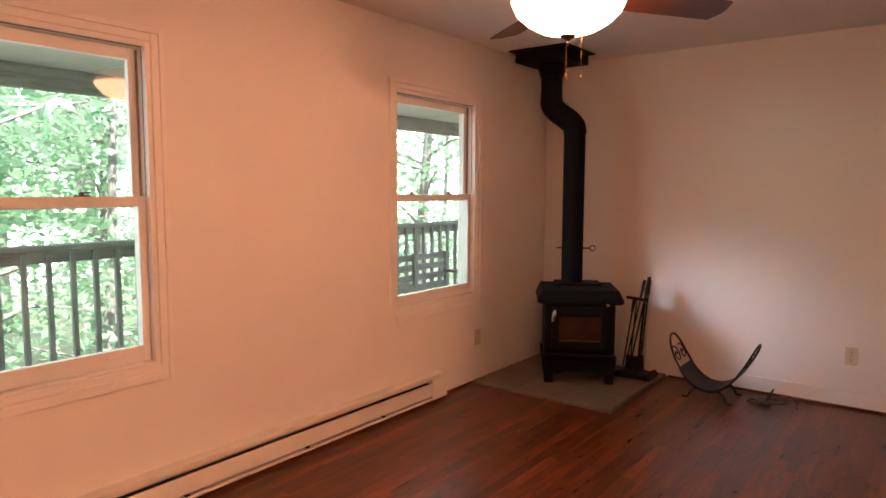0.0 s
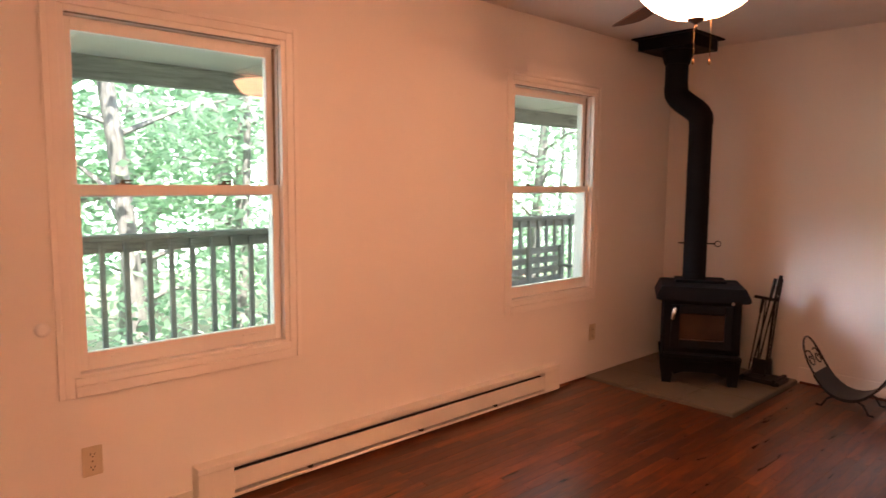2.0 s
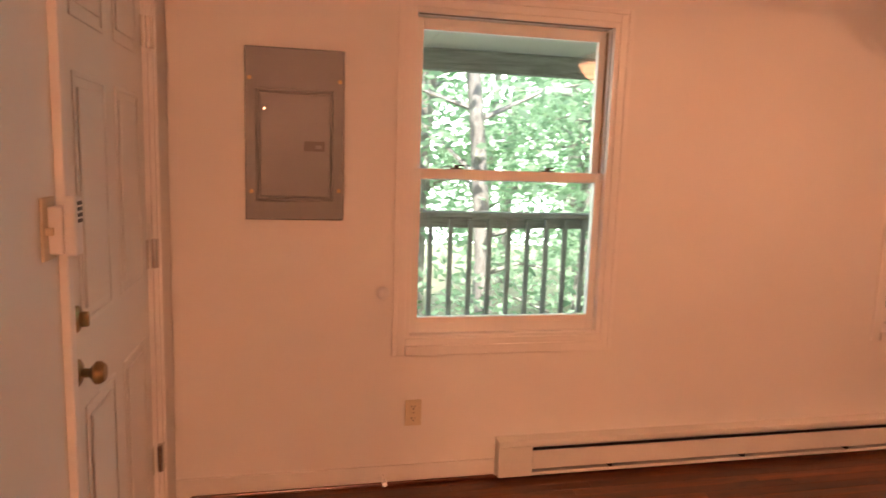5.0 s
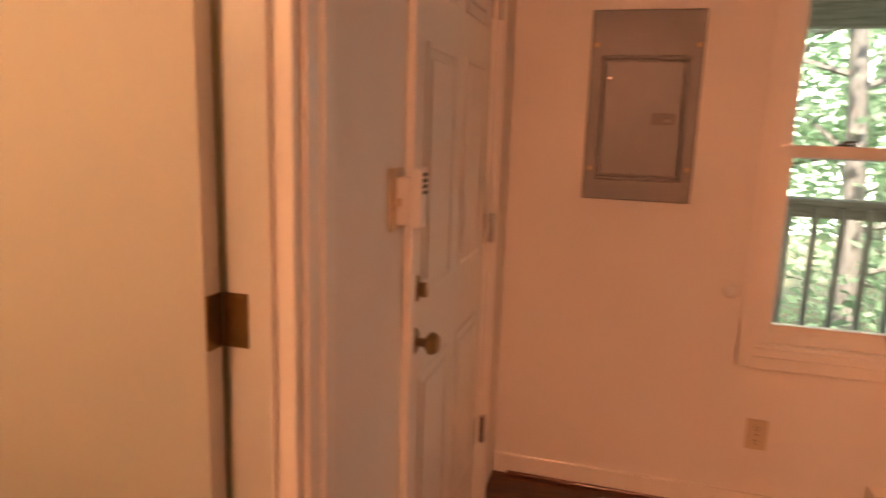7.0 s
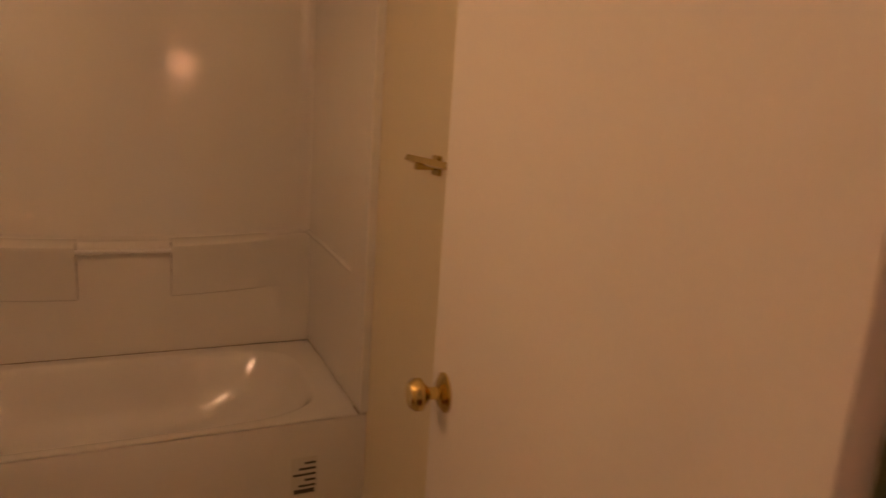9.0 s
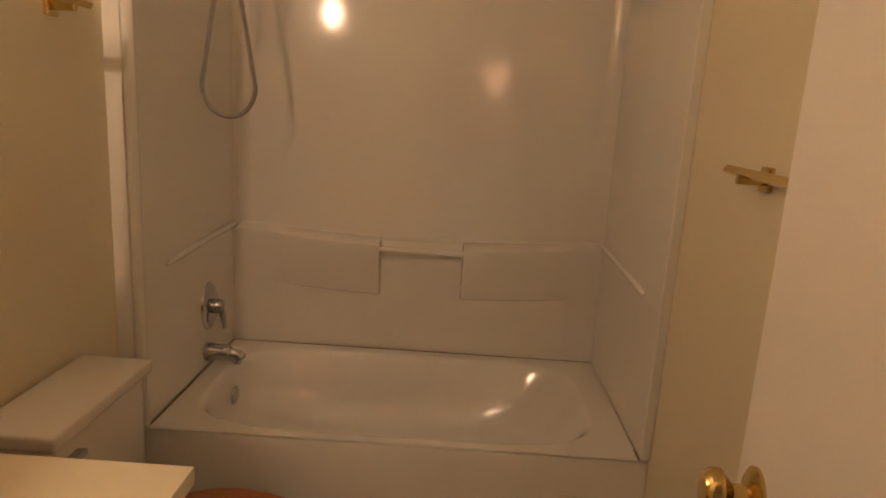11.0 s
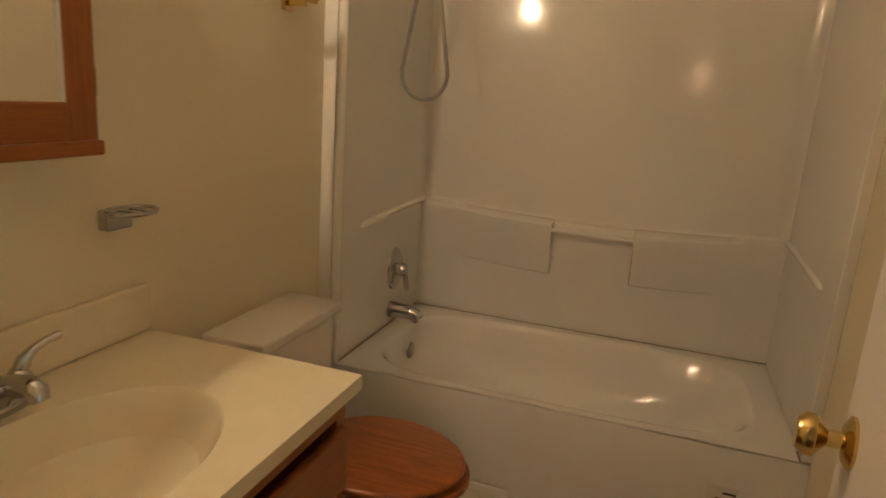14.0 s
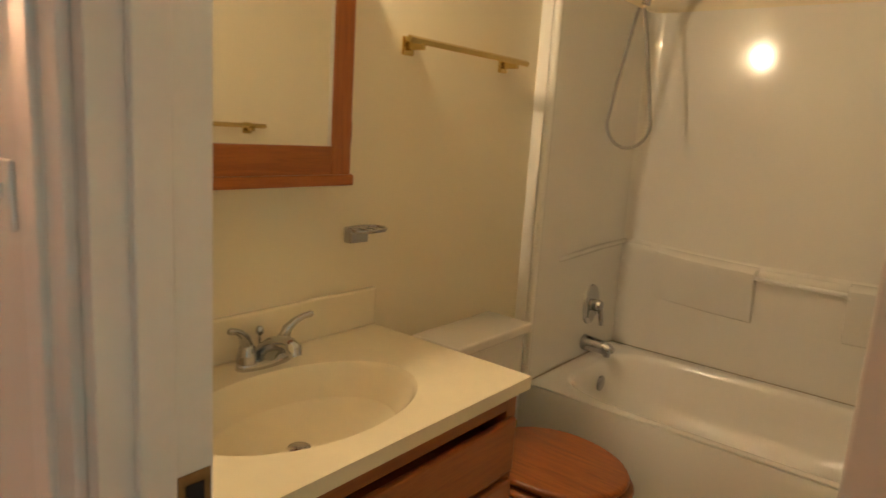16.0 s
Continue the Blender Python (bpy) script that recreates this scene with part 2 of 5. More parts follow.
brass = material("polished_brass", (0.66, 0.50, 0.18), 0.16, metal=1, vary=0.08, bump=0)
old_brass = material("antique_brass", (0.30, 0.2, 0.10), 0.32, metal=1, vary=0.25, scale=30, bump=0.02)
bronze = material("dark_bronze", (0.10, 0.065, 0.045), 0.35, metal=0.9, vary=0.2, bump=0)
hearth_tile = material("hearth_tile", (0.17, 0.135, 0.09), 0.45, vary=0.2, scale=9, fine=60, bump=0.08, spread=0.1)
grout = material("grout", (0.15, 0.13, 0.10), 0.9, vary=0.15, fine=150, bump=0.15)
plank_wood = wood("cherry_floor_wood", (0.050, 0.0120, 0.0028), (0.195, 0.050, 0.0095), 0.30, "Y", 6, 3.0, spread=0.36, coat=0.12)
sub_floor = wood("floor_joint_wood", (0.04, 0.011, 0.005), (0.1, 0.028, 0.01), 0.5, "Y", 12, 2.6)
oak = wood("honey_oak", (0.25, 0.072, 0.011), (0.35, 0.112, 0.018), 0.32, "Y", 12, 5, coat=0.15)
oak_up = wood("honey_oak_upright", (0.25, 0.072, 0.011), (0.35, 0.112, 0.018), 0.32, "Z", 12, 5, coat=0.15)
seat_oak = wood("seat_oak", (0.21, 0.056, 0.007), (0.37, 0.112, 0.016), 0.34, "X", 11, 5, coat=0.08)
blade_wood = wood("fan_blade_wood", (0.05, 0.016, 0.008), (0.13, 0.045, 0.022), 0.35, "X", 10, 4)
tub_white = material("tub_acrylic", (0.82, 0.80, 0.76), 0.13, vary=0.02, scale=2, fine=40, bump=0.0, coat=0.3)
surround_white = material("surround_acrylic", (0.80, 0.78, 0.73), 0.10, vary=0.02, scale=1.5, fine=7, bump=0.05, coat=0.3)
porcelain = material("porcelain", (0.80, 0.77, 0.72), 0.12, vary=0.02, bump=0.0, coat=0.3)
marble = material("cultured_marble", (0.80, 0.72, 0.52), 0.2, vary=0.05, scale=4, fine=25, bump=0.0, coat=0.25)
vinyl = material("vinyl_floor", (0.55, 0.5, 0.4), 0.35, vary=0.12, scale=10, fine=80, bump=0.05)
paper = material("paper_label", (0.7, 0.68, 0.62), 0.7, vary=0.04, bump=0)
ink = material("ink", (0.07, 0.065, 0.06), 0.7, bump=0)
mirror_glass = material("mirror", (0.9, 0.9, 0.88), 0.015, metal=1, vary=0.0, bump=0)
glass = window_glass()
hose_steel = material("hose_steel", (0.32, 0.31, 0.30), 0.35, metal=1, vary=0.15, scale=60, fine=400, bump=0.3)
# colour of the tub caulk, also painted as gap shade in the windows
caulk = material("old_caulk_and_gap_shade", (0.26, 0.21, 0.15), 0.7, vary=0.3, scale=30)
porch_wood = wood("weathered_grey_wood", (0.20, 0.19, 0.18), (0.38, 0.37, 0.35), 0.75, "Y", 10, 3)
porch_post = wood("weathered_grey_upright", (0.20, 0.19, 0.18), (0.38, 0.37, 0.35), 0.75, "Z", 10, 3)
porch_ceiling_paint = material("porch_ceiling_paint", (0.80, 0.77, 0.74), 0.7, vary=0.08, scale=2)
siding = material("siding", (0.4, 0.37, 0.32), 0.7, vary=0.1)
bark = wood("tree_bark", (0.16, 0.145, 0.13), (0.42, 0.39, 0.36), 0.9, "Z", 5, 5)
leaf_mid = leafy("leaves_mid", (0.17, 0.31, 0.18), (0.40, 0.60, 0.38))
leaf_light = leafy("leaves_light", (0.24, 0.39, 0.25), (0.54, 0.72, 0.53))
forest_floor = material("forest_floor", (0.17, 0.15, 0.10), 0.95, vary=0.5, scale=0.6, fine=8, bump=0.3)
roof_mat = material("roof_shingle", (0.12, 0.11, 0.1), 0.9, vary=0.3)
lamp_glass = glowing("lamp_bowl_glass", LAMP_COLOUR, LAMP_GLOW)
sconce_glass = glowing("sconce_globe_glass", LAMP_COLOUR, SCONCE_GLOW)
bulb_glass = glowing("vanity_bulb_glass", BATH_COLOUR, BATH_GLOW)

# ---- plan ----
CEIL = 2.44
EAST, NORTH = 4.7, 5.285
DOOR = (0.30, 1.135)       # front door, along x
BATH = (1.655, 2.26)      # bathroom door, along x
WIN = ((0.935, 1.842), (3.385, 4.268))
WZ = (0.655, 2.03)
BW, BE, BS = 1.385, 2.985, -2.775   # bathroom walls


def wall_y(name, y0, y1, x0, x1, holes, mat, label):
    """A wall along x with holes (x0, x1, z0, z1)."""
    bm = bmesh.new()
    at = x0
    for a, b, z0, z1 in sorted(holes):
        box(bm, (at, y0, 0), (a, y1, CEIL))
        if z0 > 0:
            box(bm, (a, y0, 0), (b, y1, z0))
        box(bm, (a, y0, z1), (b, y1, CEIL))
        at = b
    box(bm, (at, y0, 0), (x1, y1, CEIL))
    return setting(name, bm, mat, label, "wall")


def wall_x(name, x0, x1, y0, y1, holes, mat, label):
    bm = bmesh.new()
    at = y0
    for a, b, z0, z1 in sorted(holes):
        box(bm, (x0, at, 0), (x1, a, CEIL))
        if z0 > 0:
            box(bm, (x0, a, 0), (x1, b, z0))
        box(bm, (x0, a, z1), (x1, b, CEIL))
        at = b
    box(bm, (x0, at, 0), (x1, y1, CEIL))
    return setting(name, bm, mat, label, "wall")


wall_x("wall_west", -0.15, 0.0, -0.11, NORTH + 0.15, [(a, b, *WZ) for a, b in WIN], wall_paint, "smooth white painted wall with two windows")
wall_y("wall_north", NORTH, NORTH + 0.15, 0.0, EAST, [], wall_paint, "plain white painted wall behind the stove")
# unseen east wall; its opening is added to shape the lamp's beam
wall_x("wall_east", EAST, EAST + 0.12, -0.11, NORTH + 0.15, [(0.06, 1.65, 0, 2.1)], wall_paint, "unseen white painted wall with a wide opening added for lamp light")
wall_y("wall_south", -0.055, 0.0, 0.0, EAST, [(DOOR[0], DOOR[1], 0, 2.035), (BATH[0], BATH[1], 0, 2.035)], wall_paint, "white painted wall with two doors")
wall_y("wall_bath_north", -0.11, -0.056, 0.0, EAST, [(DOOR[0], DOOR[1], 0, 2.035), (BATH[0], BATH[1], 0, 2.035)], cream_paint, "cream painted bathroom side of the door wall")
wall_x("wall_bath_west", BW - 0.1, BW, BS - 0.1, -0.11, [], cream_paint, "cream painted bathroom wall")
wall_x("wall_bath_east", BE, BE + 0.1, BS - 0.1, -0.11, [], cream_paint, "cream painted bathroom wall behind the vanity")
wall_y("wall_bath_south", BS - 0.1, BS, BW, BE, [], cream_paint, "cream painted bathroom wall behind the tub")
setting("ceiling", solid((-0.15, -0.11, CEIL), (EAST + 0.12, NORTH + 0.15, CEIL + 0.12)), ceiling_paint, "white textured living room ceiling", "ceiling")
setting("ceiling_bath", solid((BW - 0.1, BS - 0.1, CEIL), (BE + 0.1, -0.111, CEIL + 0.12)), ceiling_paint, "white textured bathroom ceiling", "ceiling")
floor = setting("floor", solid((-0.15, -0.11, -0.12), (EAST + 0.12, NORTH + 0.15, -0.012)), sub_floor, "dark cherry-toned strip wood floor with a gloss", "floor")
setting("floor_bath", solid((BW - 0.1, BS - 0.1, -0.12), (BE + 0.1, -0.111, 0.0)), vinyl, "pale beige vinyl bathroom floor", "floor")

# unseen room, added so its lamp reaches the west wall but not the north
ADDED_ROOM = 7.2
wall_y("wall_added_room_south", -0.11, 0.0, EAST + 0.12, ADDED_ROOM, [], wall_paint, "plain white painted wall of the added unseen room")
wall_y("wall_added_room_north", 2.4, 2.5, EAST + 0.12, ADDED_ROOM, [], wall_paint, "plain white painted wall of the added unseen room")
wall_x("wall_added_room_east", ADDED_ROOM, ADDED_ROOM + 0.1, -0.11, 2.5, [], wall_paint, "plain white painted wall of the added unseen room")
setting("ceiling_added_room", solid((EAST + 0.121, -0.11, CEIL), (ADDED_ROOM + 0.1, 2.5, CEIL + 0.12)), ceiling_paint, "white textured ceiling of the added unseen room", "ceiling")
setting("floor_hall", solid((EAST + 0.121, -0.11, -0.12), (ADDED_ROOM + 0.1, 2.5, -0.002)), sub_floor, "dark wood floor of the added unseen room", "floor")

# baseboards and shoe mouldings
bm = bmesh.new()
box(bm, (0.0, 0.0, 0.0), (0.012, 1.36, 0.085), 0.003)
setting("baseboard_west", bm, trim_paint, "white painted baseboard", "baseboard")
bm = bmesh.new()
box(bm, (1.075, NORTH - 0.013, 0.0), (EAST, NORTH, 0.115), 0.004)
setting("baseboard_north", bm, trim_paint, "white painted baseboard", "baseboard")
bm = bmesh.new()
box(bm, (0.013, 0.06, 0.0), (0.028, 1.36, 0.016), 0.005)
box(bm, (0.0, 3.84, 0.0), (0.015, 4.215, 0.016), 0.005)
box(bm, (1.09, NORTH - 0.03, 0.0), (EAST, NORTH - 0.014, 0.018), 0.005)
setting("trim_shoe", bm, plank_wood, "reddish brown wood shoe moulding", "trim")
setting("baseboard_bath", solid((2.25, -1.905, 0.0), (2.9, -1.895, 0.03), 0.003), trim_paint, "white strip along the foot of the tub", "trim")


def casing(bm, x0, x1, y, out, width=0.085, top=2.035):
    """Door casing in two steps round an opening in a wall along x; out is the side it stands on (+1: +y)."""
    for w0, w1, th in ((0.006, width * 0.55, 0.012), (width * 0.55, width, 0.019)):
        ya, yb = (y, y + th) if out > 0 else (y - th, y)
        box(bm, (x0 - w1, ya, 0), (x0 - w0, yb, top + w1), 0.003)
        box(bm, (x1 + w0, ya, 0), (x1 + w1, yb, top + w1), 0.003)
        box(bm, (x0 - w0, ya, top + w0), (x1 + w0, yb, top + w1), 0.003)


def jamb(bm, x0, x1, y0, y1, top=2.035, th=0.018):
    box(bm, (x0, y0, 0), (x0 + th, y1, top), 0.002)
    box(bm, (x1 - th, y0, 0), (x1, y1, top), 0.002)
    box(bm, (x0 + th, y0, top - th), (x1 - th, y1, top), 0.002)


bm = bmesh.new()
casing(bm, BATH[0], BATH[1], 0.0, 1)
casing(bm, BATH[0], BATH[1], -0.11, -1, 0.06)
setting("trim_bath_door", bm, trim_paint, "white painted door casing", "trim")
bm = bmesh.new()
jamb(bm, BATH[0] - 0.0, BATH[1] + 0.0, -0.112, 0.002)
for xa, xb in ((BATH[0] + 0.018, BATH[0] + 0.03), (BATH[1] - 0.03, BATH[1] - 0.018)):
    box(bm, (xa, -0.066, 0), (xb, -0.03, 2.01), 0.002)
setting("jamb_bath_door", bm, trim_paint, "white painted door jamb with a stop strip", "trim")
setting("threshold", solid((BATH[0], -0.115, -0.012), (BATH[1], 0.0, 0.004), 0.002), plank_wood, "dark wood threshold strip", "trim")
bm = bmesh.new()
casing(bm, DOOR[0], DOOR[1], 0.0, 1, 0.062)
setting("trim_front_door", bm, trim_paint, "white painted door casing", "trim")
bm = bmesh.new()
jamb(bm, DOOR[0], DOOR[1], -0.108, -0.001)
setting("jamb_front_door", bm, trim_paint, "white painted door jamb", "trim")
# unseen board, added to close the front door opening from outside
setting("wall_added_behind_door", solid((DOOR[0] - 0.1, -0.16, 0), (DOOR[1] + 0.1, -0.113, 2.2)), siding, "unseen board added to close the opening behind the front door", "wall")


# ---- windows ----
def build_window(name, y0, y1, label):
    z0, z1 = WZ
    zm = 1.366
    w = thing(name, (0, (y0 + y1) / 2, z0), label, "window", kind="structure")
    bm = bmesh.new()
    for lo, hi in (((-0.15, y0, z0), (-0.002, y0 + 0.022, z1)), ((-0.15, y1 - 0.022, z0), (-0.002, y1, z1)),
                   ((-0.15, y0 + 0.022, z1 - 0.022), (-0.002, y1 - 0.022, z1)), ((-0.15, y0 + 0.022, z0), (-0.002, y1 - 0.022, z0 + 0.012))):
        box(bm, lo, hi, 0.002)
    part("window_frame", bm, trim_paint, w)
    bm = bmesh.new()
    for a, b, th in ((0.0, 0.034, 0.006), (0.034, 0.056, 0.010)):
        box(bm, (0, y0 - b, z0 - 0.075), (th, y0 - a, z1 + b), 0.003)
        box(bm, (0, y1 + a, z0 - 0.075), (th, y1 + b, z1 + b), 0.003)
        box(bm, (0, y0 - a, z1 + a), (th, y1 + a, z1 + b), 0.003)
    part("window_casing", bm, trim_paint, w)
    bm = bmesh.new()
    box(bm, (0, y0, z0 - 0.03), (0.008, y1, z0 - 0.001), 0.003)
    box(bm, (0, y0, z0 - 0.075), (0.014, y1, z0 - 0.03), 0.004)
    part("window_sill", bm, trim_paint, w)

    def sash(tag, x, za, zb, rail_low, rail_high, stile):
        ya, yb = y0 + 0.024, y1 - 0.024
        bm = bmesh.new()
        box(bm, (x - 0.03, ya, za), (x, ya + stile, zb), 0.003)
        box(bm, (x - 0.03, yb - stile, za), (x, yb, zb), 0.003)
        box(bm, (x - 0.03, ya + stile, za), (x, yb - stile, za + rail_low), 0.003)
        box(bm, (x - 0.03, ya + stile, zb - rail_high), (x, yb - stile, zb), 0.003)
        s = part(tag, bm, trim_paint, w)
        g = part("pane", solid((x - 0.018, ya + stile - 0.004, za + rail_low - 0.004), (x - 0.013, yb - stile + 0.004, zb - rail_high + 0.004)), glass, s)
        g.visible_shadow = False
        return s, ya, yb
    sash("upper_sash", -0.075, zm - 0.03, z1 - 0.024, 0.04, 0.05, 0.036)
    s, ya, yb = sash("lower_sash", -0.035, z0 + 0.014, zm + 0.018, 0.07, 0.042, 0.034)
    for yy in (ya + 0.22 * (yb - ya), ya + 0.70 * (yb - ya)):
        bm = bmesh.new()
        box(bm, (-0.06, yy - 0.03, zm + 0.018), (-0.036, yy + 0.03, zm + 0.024), 0.002)
        rod(bm, (-0.048, yy, zm + 0.022), (-0.048, yy, zm + 0.034), 0.011)
        box(bm, (-0.053, yy - 0.005, zm + 0.03), (-0.043, yy + 0.034, zm + 0.037), 0.002)
        part("sash_lock", bm, bronze, w, "dark bronze sash lock")
    for yy in (ya + 0.18 * (yb - ya), ya + 0.82 * (yb - ya)):
        part("finger_lift", solid((-0.035, yy - 0.04, z0 + 0.052), (-0.027, yy + 0.04, z0 + 0.06), 0.002), trim_paint, w)
    # thin dark strips paint the shaded gaps between frame and sashes
    bm = bmesh.new()
    box(bm, (-0.072, y1 - 0.03, z0 + 0.1), (-0.066, y1 - 0.022, z1 - 0.03))
    box(bm, (-0.03, y0 + 0.03, z1 - 0.0245), (-0.008, y1 - 0.03, z1 - 0.0225))
    box(bm, (-0.034, y1 - 0.0245, zm + 0.02), (-0.030, y1 - 0.0225, z1 - 0.03))
    box(bm, (-0.034, y0 + 0.0225, zm + 0.02), (-0.030, y0 + 0.0245, z1 - 0.03))
    part("track_gap_strips", bm, caulk, w, "dark strips painted as gap shade in the sash track")
    return w


build_window("window_1", *WIN[0], "white double-hung window looking on the porch")
build_window("window_2", *WIN[1], "white double-hung window looking on the porch bench")


# ---- doors ----
def round_knob(bm, at, way, r=0.027, length=0.062):
    m = Matrix.Translation(at) @ Vector(way).to_track_quat("Z", "Y").to_matrix().to_4x4()
    lathe(bm, [(0.0, 0), (0.033, 0), (0.033, 0.004), (0.024, 0.01), (0.011, 0.013), (0.0105, 0.028), (0.017, 0.033), (r, 0.042), (r, 0.052), (r * 0.72, length), (0.0, length + 0.001)], m, 24)
    return bm


fd = thing("front_door", (0.72, -0.03, 0.0), "closed white six-panel entry door with antique brass knob", "door")
slab = solid((DOOR[0] + 0.02, -0.055, 0.006), (DOOR[1] - 0.02, -0.014, 2.014), 0.002)
leafd = part("door_leaf", slab, door_paint, fd)


def panel_ring(x0, x1, z0, z1, y, arch=0.0):
    """A raised panel: a moulded ring and a field, proud of the leaf."""
    bm = bmesh.new()
    for ins, th in ((0.0, 0.006), (0.035, 0.008)):
        if ins:
            box(bm, (x0 + ins, y, z0 + ins), (x1 - ins, y + th, z1 - ins), 0.005)
        else:
            for lo, hi in (((x0, y, z0), (x0 + 0.014, y + th, z1)), ((x1 - 0.014, y, z0), (x1, y + th, z1)),
                           ((x0 + 0.014, y, z0), (x1 - 0.014, y + th, z0 + 0.014)), ((x0 + 0.014, y, z1 - 0.014), (x1 - 0.014, y + th, z1))):
                box(bm, lo, hi, 0.004)
    return bm


for px in ((0.41, 0.67), (0.765, 1.025)):
    for pz in ((0.24, 0.80), (1.0, 1.60), (1.72, 1.90)):
        part("door_panel", panel_ring(px[0], px[1], pz[0], pz[1], -0.0145), door_paint, leafd)
part("door_knob", round_knob(bmesh.new(), (1.07, -0.014, 0.90), (0, 1, 0)), old_brass, fd, "antique brass door knob", 40)
bm = bmesh.new()
lathe(bm, [(0, 0), (0.032, 0), (0.031, 0.008), (0.02, 0.014), (0, 0.014)], Matrix.Translation((1.07, -0.014, 1.03)) @ pose(0, 0, 0, -90, 0, 0), 24)
box(bm, (1.063, -0.002, 1.012), (1.077, 0.018, 1.048), 0.004)
part("deadbolt", bm, old_brass, fd, "antique brass deadbolt turn", 40)
for hz in (0.325, 1.07, 1.807):
    bm = bmesh.new()
    rod(bm, (0.312, 0.004, hz - 0.05), (0.312, 0.004, hz + 0.05), 0.008)
    box(bm, (0.314, -0.013, hz - 0.05), (0.345, -0.010, hz + 0.05))
    box(bm, (0.285, -0.002, hz - 0.05), (0.31, 0.017, hz + 0.05))
    for k in (-0.018, 0.018):
        rod(bm, (0.312, 0.004, hz + k - 0.001), (0.312, 0.004, hz + k + 0.001), 0.0095)
    part("hinge", bm, nickel, fd, "satin nickel hinge")

# bathroom door, standing open
HX, HY = BATH[0] + 0.02, -0.117
bd = thing("bathroom_door", (HX, HY, 0.0), "open flat cream painted door with brass knobs", "door", rz=-95.7)
# its own axes: x runs along the leaf from the hinge, y to the face seen from the room
L = 0.745
leafb = part("door_leaf", solid((0.003, 0.0, 0.012), (L, 0.035, 2.012), 0.002), door_paint, bd, local=True)
for side in (1, -1):
    part("door_knob", round_knob(bmesh.new(), (L - 0.065, 0.035 if side > 0 else 0.0, 0.945), (0, side, 0)), brass, bd, "polished brass door knob", 40, local=True)
part("latch_plate", solid((L - 0.0005, 0.006, 0.925), (L + 0.0015, 0.029, 0.985)), brass, bd, "brass latch plate", local=True)
for hz in (0.28, 1.115, 1.8):
    bm = bmesh.new()
    rod(bm, (-0.004, -0.006, hz - 0.042), (-0.004, -0.006, hz + 0.042), 0.006)
    box(bm, (0.0005, 0.0, hz - 0.042), (0.003, 0.034, hz + 0.042))
    part("hinge", bm, old_brass, bd, "worn antique brass hinge", local=True)
for hz in (0.28, 1.115, 1.8):
    bm = bmesh.new()
    box(bm, (BATH[0] + 0.018, -0.112, hz - 0.042), (BATH[0] + 0.021, -0.075, hz + 0.042))
    part("hinge_leaf", bm, old_brass, bd, "worn antique brass hinge leaf")
sp = bmesh.new()
box(sp, (BATH[1] - 0.0195, -0.108, 0.915), (BATH[1] - 0.0178, -0.072, 0.972), 0.0005)
strike = tagged(part("strike_plate", sp, old_brass), "worn brass strike plate on the door jamb", "strike plate")
part("latch_hole", solid((BATH[1] - 0.0205, -0.100, 0.928), (BATH[1] - 0.0192, -0.080, 0.960)), gap_shade, strike)


# ---- wall fittings of the living room ----
def wall_matrix(at, way):
    """Axes of a thing on a wall: z out of the wall, y up."""
    z = Vector(way)
    y = Vector((0, 0, 1))
    x = y.cross(z)
    m = Matrix((x, y, z)).transposed().to_4x4()
    m.translation = Vector(at)
    return m


def outlet(at, way):
    o = thing("electrical_outlet", (0, 0, 0), "beige plastic double electrical outlet on the wall", "outlet", "wall outlets")
    o.matrix_world = wall_matrix(at, way)
    part("cover_plate", solid((-0.036, -0.059, 0), (0.036, 0.059, 0.006), 0.003), beige_plastic, o, local=True)
    for s in (-1, 1):
        r = part("receptacle", solid((-0.017, s * 0.026 - 0.015, 0.006), (0.017, s * 0.026 + 0.015, 0.0085), 0.004), beige_plastic, o, local=True)
        for lo, hi in (((-0.009, 0.0), (-0.006, 0.009)), ((0.005, 0.0), (0.008, 0.007)), ((-0.003, -0.01), (0.003, -0.005))):
            part("slot", solid((lo[0], s * 0.026 + lo[1], 0.0085), (hi[0], s * 0.026 + hi[1], 0.009)), gap_shade, r, local=True)
    part("screw", rod(bmesh.new(), (0, 0, 0.006), (0, 0, 0.0075), 0.003, sides=10), nickel, o, local=True)
    return o


outlet((0.0, 0.981, 0.322), (1, 0, 0))
outlet((0.0, 4.29, 0.33), (1, 0, 0))
outlet((2.264, NORTH, 0.346), (0, -1, 0))

sw = thing("light_switch", (0, 0, 0), "small white light switch with a toggle beside the bathroom door", "switch")
sw.matrix_world = wall_matrix((2.43, 0.0, 1.235), (0, 1, 0))
part("cover_plate", solid((-0.022, -0.036, 0), (0.022, 0.036, 0.006), 0.003), white_plastic, sw, local=True)
part("toggle", solid((-0.005, -0.004, 0.006), (0.005, 0.012, 0.02), 0.002), white_plastic, sw, local=True)

kp = thing("alarm_keypad", (0, 0, 0), "white remote keypad in a holder on a beige switch plate", "keypad")
kp.matrix_world = wall_matrix((1.252, 0.0, 1.262), (0, 1, 0))
part("cover_plate", solid((-0.036, -0.064, 0), (0.036, 0.064, 0.006), 0.003), beige_plastic, kp, local=True)
part("holder", solid((-0.012, -0.052, 0.006), (0.026, 0.045, 0.034), 0.004), white_plastic, kp, local=True)
body = part("body", solid((-0.01, -0.056, 0.034), (0.034, 0.066, 0.058), 0.006), white_plastic, kp, local=True)
for k in range(4):
    part("button", solid((0.0, 0.012 + 0.012 * k, 0.058), (0.024, 0.02 + 0.012 * k, 0.061), 0.002), dark_plastic, body, local=True)
